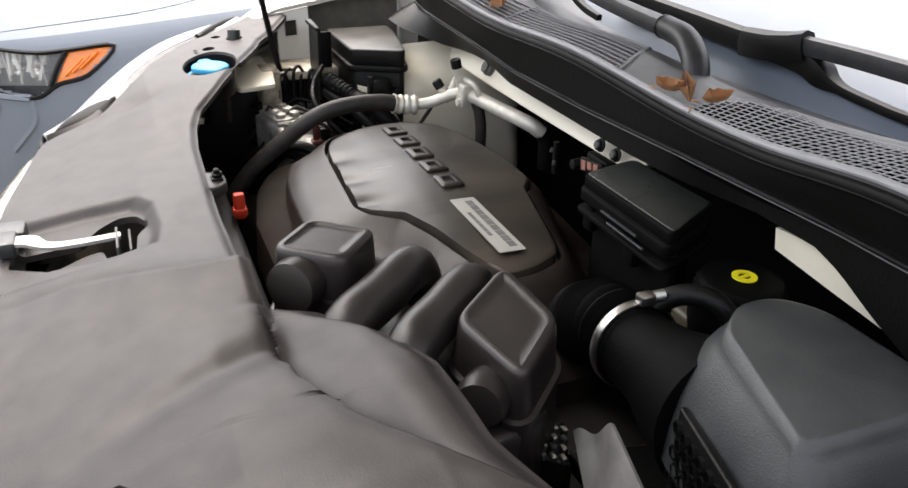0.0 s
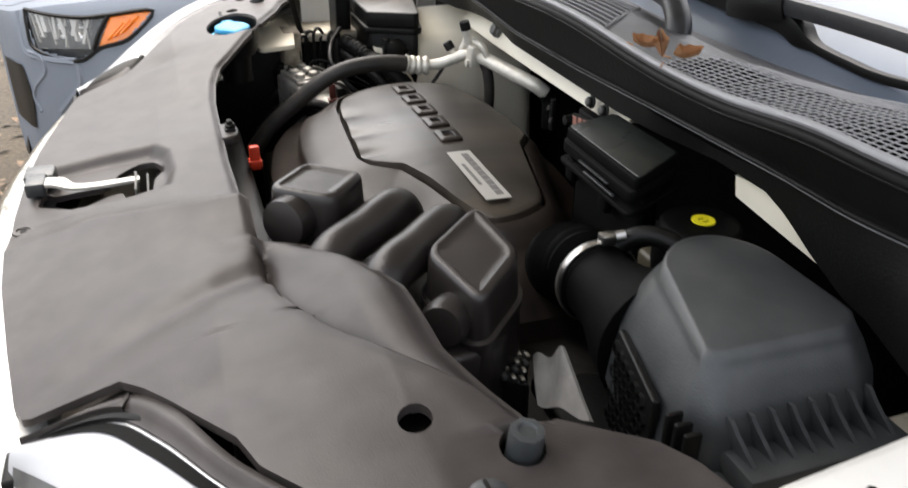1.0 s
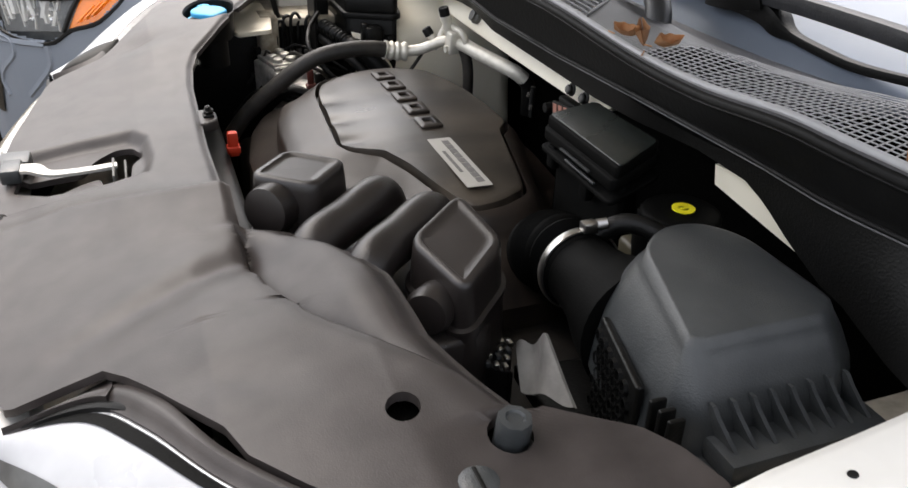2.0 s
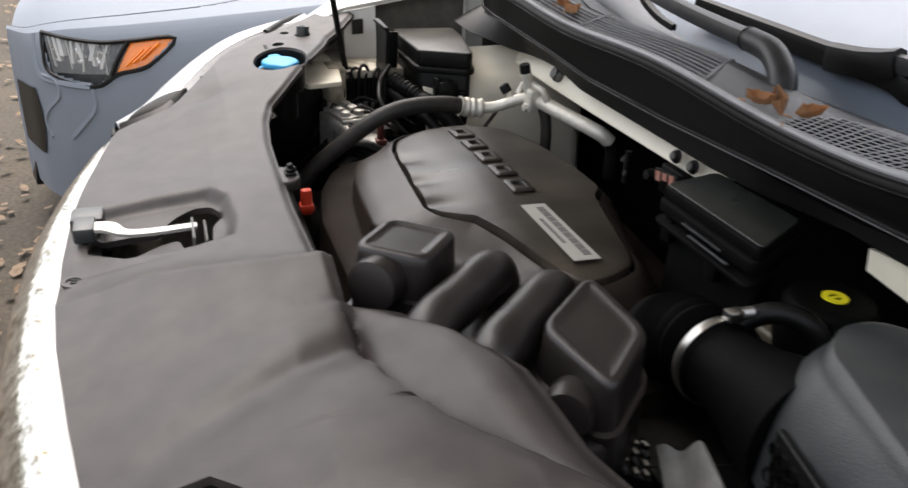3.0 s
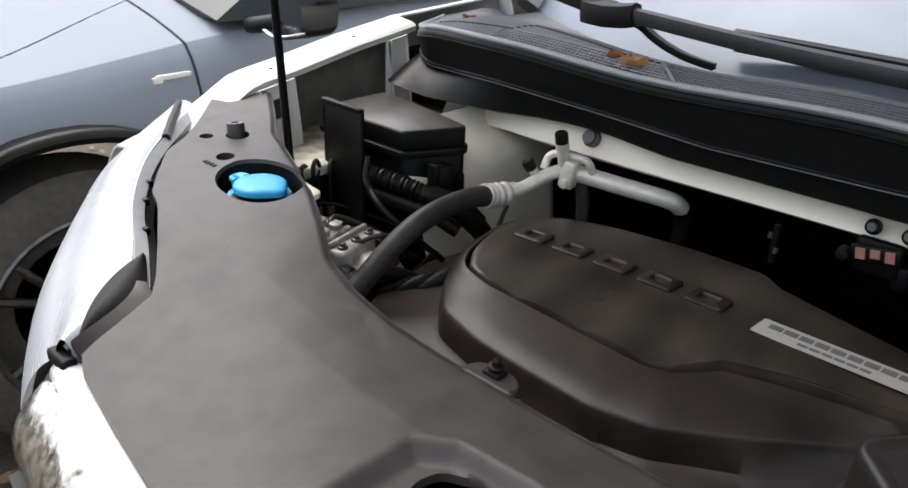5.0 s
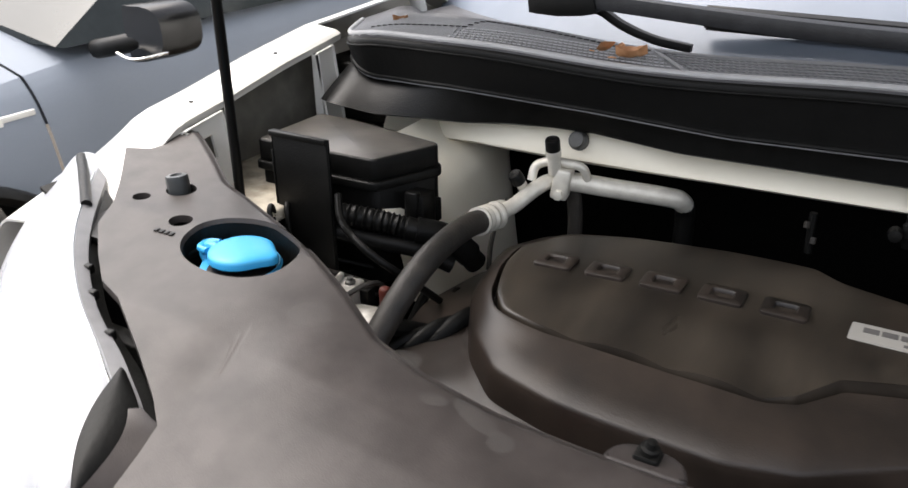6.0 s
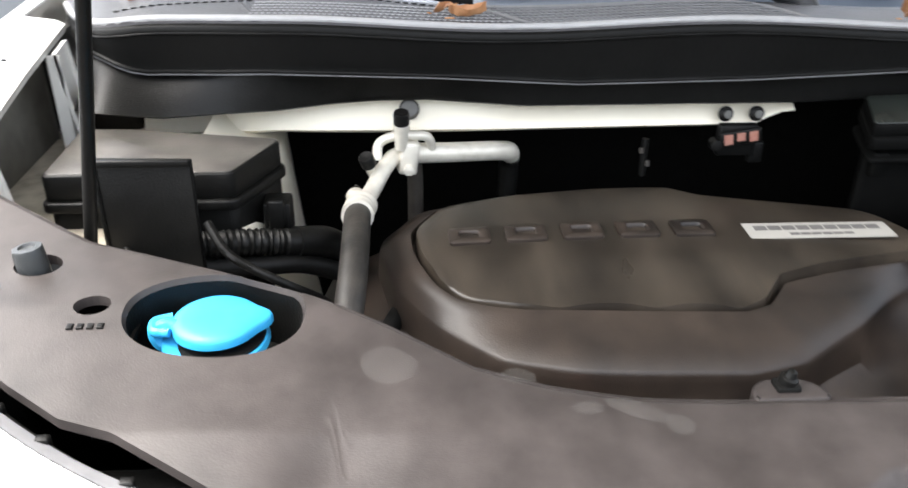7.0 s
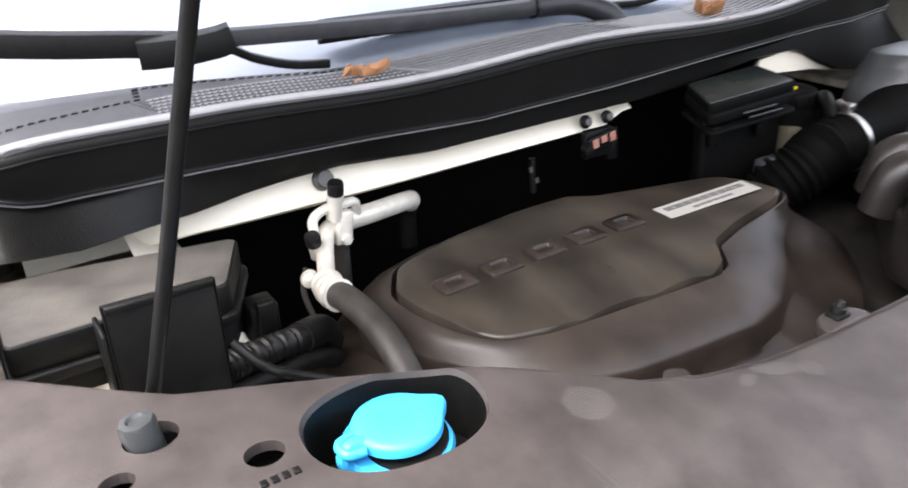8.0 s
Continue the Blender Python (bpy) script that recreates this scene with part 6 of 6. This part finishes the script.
def hood_edge(y):
    """Where the hood meets the fender, between shoulder and middle line."""
    return 1.07 + 0.4 * step(-0.1, 1.0, y)


PROF = [0, 0.25, 0.5, 0.7, 0.85, 0.95, 1.0, 1.05, 1.12, 1.2, 1.3, 1.5, 1.7, 1.85, 2.0]


def nb_point(y, v, s):
    """v: 0 at the sill, 1 at the shoulder, 2 at the middle line."""
    w, zs, zc = nb_side(y), nb_shoulder(y), nb_crown(y)
    if v <= 1:
        x = w * eased(v, [(-0.2, 0.92), (0, 0.95), (0.25, 0.99), (0.5, 1.0), (0.7, 0.985), (0.85, 0.96), (1, 0.915), (1.15, 0.83)], 0.12)
        z = 0.24 + (zs - 0.24) * eased(v, [(-0.2, -0.2), (0, 0), (0.25, 0.24), (0.5, 0.5), (0.7, 0.72), (0.85, 0.885), (0.95, 0.97), (1, 1.0), (1.2, 1.1)], 0.06)
    else:
        t = v - 1
        x = w * 0.9054 * (1 - t)
        zs = 0.24 + (zs - 0.24) * 0.9977
        z = zs + (zc - zs) * (1 - (1 - t) ** 3.0)
    flare = 0.02 * math.exp(-((y - 0.2) / 0.4) ** 2) * (1 if v < 1 else max(0, 1 - (v - 1) * 4))
    return Vector((NX + s * (x + flare), y, z))


NYS = list(np.linspace(-0.62, 0.52, 190))
NVS = list(np.interp(np.linspace(0, 14, 190), range(15), PROF))
HL = lambda y, v: inside(y, v, [(-0.488, 0.985), (-0.486, 0.88), (-0.472, 0.763), (-0.36, 0.703), (-0.29, 0.758), (-0.212, 0.788), (-0.139, 0.898), (-0.25, 0.903), (-0.33, 0.903), (-0.42, 0.936)])
arch = lambda y, v, s: math.hypot(y - 0.2, nb_point(y, v, s).z - 0.375) < 0.375
for s in (1, -1):
    part("front_fender", sheet(lambda y, v: nb_point(y, v, s), NYS, NVS, None, lambda y, v: v < hood_edge(y) - 0.006 and not (arch(y, v, s) and v < 0.99) and not HL(y, v)), GREY_PAINT, nb, "grey front fender and bumper side")
    part("door", sheet(lambda y, v: nb_point(y, v, s), list(np.linspace(0.527, 1.9, 40)), NVS, None, lambda y, v: v < (hood_edge(y) - 0.006 if y < 0.95 else 1.1)), GREY_PAINT, nb, "grey front door")
    part("rear_side", sheet(lambda y, v: nb_point(y, v, s), list(np.linspace(1.905, 3.9, 40)), NVS, None, lambda y, v: v < 1.1), GREY_PAINT, nb, "grey rear side")
    part("arch_trim", tube([Vector((nb_point(0.2 + 0.376 * math.cos(a), 0.4, s).x + s * 0.012, 0.2 + 0.376 * math.cos(a), 0.375 + 0.376 * math.sin(a))) for a in np.linspace(-0.3, math.pi + 0.3, 20)], 0.018, 8, 2), BLACK, nb, "black wheel arch edge")
    part("arch_liner", loft([[Vector((NX + s * x, 0.2 + 0.39 * math.cos(a), 0.375 + 0.39 * math.sin(a))) for a in np.linspace(-0.4, math.pi + 0.4, 24)] for x in (0.93, 0.6)], False, False), BLACK, nb, "black wheel arch liner")
    road_wheel(nb, NX + s * 0.81, 0.2, 0.33, s)
    road_wheel(nb, NX + s * 0.81, 2.95, 0.33, s)
part("hood", sheet(lambda y, v: nb_point(y, 2 - abs(v) * (2 - hood_edge(y)), 1 if v <= 0 else -1), list(np.linspace(-0.6, 0.95, 50)), list(np.linspace(-1, 1, 51)), (0, 0, -0.01)), GREY_PAINT, nb, "grey hood with the sky on it")
part("nose", sheet(lambda u, v: Vector((NX + u * ramp(v, [(0, 0.4), (0.5, 0.4), (1, 0.34)]), -0.6 - 0.05 * (1 - u * u) + 0.05 * v, 0.22 + 0.47 * v)), list(np.linspace(-1, 1, 30)), list(np.linspace(0, 1, 12)), (0, 0.02, 0)), BLACK, nb, "black grille and bumper front")


LAMP = [(-0.49, 1.0), (-0.49, 0.88), (-0.475, 0.76), (-0.36, 0.7), (-0.29, 0.755), (-0.21, 0.785), (-0.135, 0.9), (-0.25, 0.905), (-0.33, 0.905), (-0.42, 0.94)]


def patch(s, quad, depth, n=14):
    """A curved patch of the body between four corners in (y, v), set back by depth."""
    a, b, c, d = (Vector(q) for q in quad)

    def point(u, w):
        q = a.lerp(b, u).lerp(d.lerp(c, u), w)
        return nb_point(q.x, q.y, s) - Vector((s * depth, -0.4 * depth, 0))
    us = list(np.linspace(0, 1, n))
    return point, us


def nb_headlight(s):
    p, us = patch(s, [(-0.5, 1.0), (-0.49, 0.7), (-0.28, 0.7), (-0.22, 0.93)], 0.035)
    h = part("headlight", sheet(p, us, us, None), LAMP_BLACK, nb, "swept headlight with an amber corner marker")
    p, us = patch(s, [(-0.3, 0.752), (-0.21, 0.78), (-0.13, 0.902), (-0.25, 0.905)], 0.006)
    part("marker", sheet(p, us, us, (-0.006 * s, 0, 0)), ORANGE_LENS, h, "amber marker lens")
    for k in range(3):
        part("marker_rib", tube([nb_point(-0.27 + 0.02 * k + 0.05 * t, 0.79 + 0.012 * k + 0.07 * t, s) + Vector((s * 0.002, 0, 0)) for t in (0, 0.5, 1)], 0.0035, 6, 3), ORANGE_LENS, h)
    for k in range(3):
        y, v = -0.455 + 0.06 * k, 0.86 - 0.02 * k
        q = nb_point(y, v, s)
        part("reflector", lathe([(0.0, -0.02), (0.012, -0.016), (0.02, 0.0), (0.024, 0.01)], (q.x - s * 0.02, q.y + 0.01, q.z), 20, (s * 0.6, -0.8, 0.1), cap=False), CHROME, h, "bright reflector bowl")
    for k in range(11):
        y0, y1 = -0.477 + 0.0165 * k, -0.462 + (0.0125 + 0.003 * (k % 2)) * k
        v0, v1 = 0.955 - 0.0055 * k, 0.79 - 0.0045 * k + 0.03 * (k % 3)
        a, b = nb_point(y0, v0, s), nb_point(y1, v1, s)
        w = 0.004 + 0.003 * (k % 3)
        part("vane", loft([[p + Vector((-s * 0.012, 0.004 - w, 0)), p + Vector((-s * 0.006, 0.004, 0)), p + Vector((-s * 0.012, 0.004 + w, 0)), p + Vector((-s * 0.016, 0.004, 0))] for p in (a, a.lerp(b, 0.5), b)]), LEVER, h, "bright slanted reflector vane", 0)
    p, us = patch(s, [(-0.488, 0.985), (-0.472, 0.763), (-0.3, 0.752), (-0.25, 0.905)], 0.003)
    part("lens", sheet(p, us, us, None), HAZE, h, "hazy clear lens")
    part("divider", tube([nb_point(-0.31, 0.75, s), nb_point(-0.285, 0.83, s), nb_point(-0.258, 0.9, s)], 0.007, 6, 3), BLACK, h, "black divider")
    part("lamp_frame", tube([nb_point(*q, s) for q in LAMP + LAMP[:1]], 0.006, 6, 4), BLACK, h, "black lamp frame")



def nb_face(s):
    out = lambda y, v, d=-0.006: nb_point(y, v, s) + Vector((s * d * 0.6, -d * 0.8, 0))
    part("side_intake", sheet(lambda u, w: out(-0.6 + 0.085 * u * (1 - 0.35 * abs(w - 0.5)), 0.3 + 0.38 * w, 0.005), list(np.linspace(0, 1, 8)), list(np.linspace(0, 1, 10)), None), BLACK, nb, "black side intake")
    part("intake_edge", tube([out(-0.5, 0.745), out(-0.465, 0.72), out(-0.46, 0.65), out(-0.5, 0.57), out(-0.512, 0.5), out(-0.5, 0.42)], 0.012, 6, 6), GREY_PAINT, nb, "raised edge of the intake")
    part("lamp_sill", tube([out(-0.515, 0.99), out(-0.515, 0.8), out(-0.5, 0.735), out(-0.44, 0.71), out(-0.37, 0.695)], 0.012, 6, 6), GREY_PAINT, nb, "raised sill under the lamp")
    part("bumper_edge", tube([out(-0.365, 0.69), out(-0.365, 0.6), out(-0.4, 0.52), out(-0.44, 0.44)], 0.012, 6, 6), GREY_PAINT, nb, "raised bumper edge")


nb_face(1)
nb_face(-1)
nb_headlight(1)
nb_headlight(-1)
bq = nb_point(0.46, 0.88, 1)
part("badge", add(rbox(bq.x - 0.006, bq.x + 0.003, 0.425, 0.51, bq.z - 0.004, bq.z + 0.008, 0.002, None), rbox(bq.x - 0.006, bq.x + 0.0035, 0.415, 0.44, bq.z - 0.016, bq.z + 0.004, 0.002)), WHITE, nb, "small white side badge")


def nb_glass():
    belt = 0.93
    secs = [(0.62, 0.83, 0.96), (0.9, 0.8, 1.12), (1.25, 0.7, 1.36), (1.5, 0.64, 1.43), (2.4, 0.63, 1.44), (3.0, 0.66, 1.3), (3.5, 0.75, 1.0)]
    return loft([[Vector((NX + x, y, z)) for x, z in ((-0.86, belt), (0.86, belt), (w, zr - 0.03), (w * 0.8, zr), (-w * 0.8, zr), (-w, zr - 0.03))] for y, w, zr in secs])


part("greenhouse", nb_glass(), DARKGLASS, nb, "dark windows of the cabin", 25)
part("roof", loft([[Vector((NX + x, y, z)) for x, z in ((-0.6, 1.42), (0.6, 1.42), (0.52, 1.462), (-0.52, 1.462))] for y in (1.42, 2.5)]), GREY_PAINT, nb, "grey roof")
for s in (1, -1):
    m = part("mirror", loft([[Vector((NX + s * (0.965 + 0.11 * (c * 0.5 + 0.5) * 1.0 + dx), 0.66 + 0.1 * t + 0.03 * abs(c), 0.965 + 0.055 * e)) for c, e in [(math.copysign(abs(math.cos(a)) ** 0.7, math.cos(a)), math.copysign(abs(math.sin(a)) ** 0.7, math.sin(a))) for a in np.linspace(0, math.tau, 24, endpoint=False)]] for t, dx in ((0, 0.0), (0.5, 0.012), (1.0, 0.006))]), GLOSS_RUBBER, nb, "glossy black door mirror")
    part("mirror_stalk", tube([(NX + s * 0.88, 0.68, 0.92), (NX + s * 0.93, 0.68, 0.93), (NX + s * 1.0, 0.7, 0.945)], 0.02, 10), BLACK, m, "black mirror stalk")
    part("mirror_trim", tube([(NX + s * 0.975, 0.655, 0.925), (NX + s * 1.03, 0.65, 0.918), (NX + s * 1.085, 0.69, 0.93)], 0.0035, 8), CHROME, m, "bright lower trim")

# ---- fallen leaves on the soil ----
litter = bmesh.new()
rr = random.Random(5)
drifts = [(rr.uniform(-7, 5), rr.uniform(-6, 7), rr.uniform(0.6, 2.2)) for k in range(26)] + [(-2.3, -0.9, 1.2), (-1.3, -0.3, 0.6), (0.6, -1.0, 1.1)]
for k in range(14000):
    dx, dy, ds = drifts[k % len(drifts)]
    x, y = rr.gauss(dx, ds), rr.gauss(dy, ds)
    if abs(x) < 0.9 and y > -0.3 or abs(x - NX) < 0.9 and y > -0.6:
        continue
    a, s_ = rr.uniform(0, math.tau), rr.uniform(0.012, 0.034)
    c = Vector((x, y, 0.012 + rr.uniform(0, 0.01)))
    u, w = Vector((math.cos(a), math.sin(a), rr.uniform(-0.3, 0.3))) * s_, Vector((-math.sin(a), math.cos(a), rr.uniform(-0.5, 0.5))) * s_ * rr.uniform(0.3, 0.75)
    q = [litter.verts.new(c + p) for p in (-u, -u * 0.3 + w, u * 0.4 + w * 0.8, u, u * 0.3 - w, -u * 0.4 - w * 0.9)]
    litter.faces.new(q[:4])
    litter.faces.new((q[0], q[3], q[4], q[5]))
tagged(finish("leaf_litter", litter, LITTER, 0), "brown fallen leaves scattered on the soil", "leaves", kind="stuff")
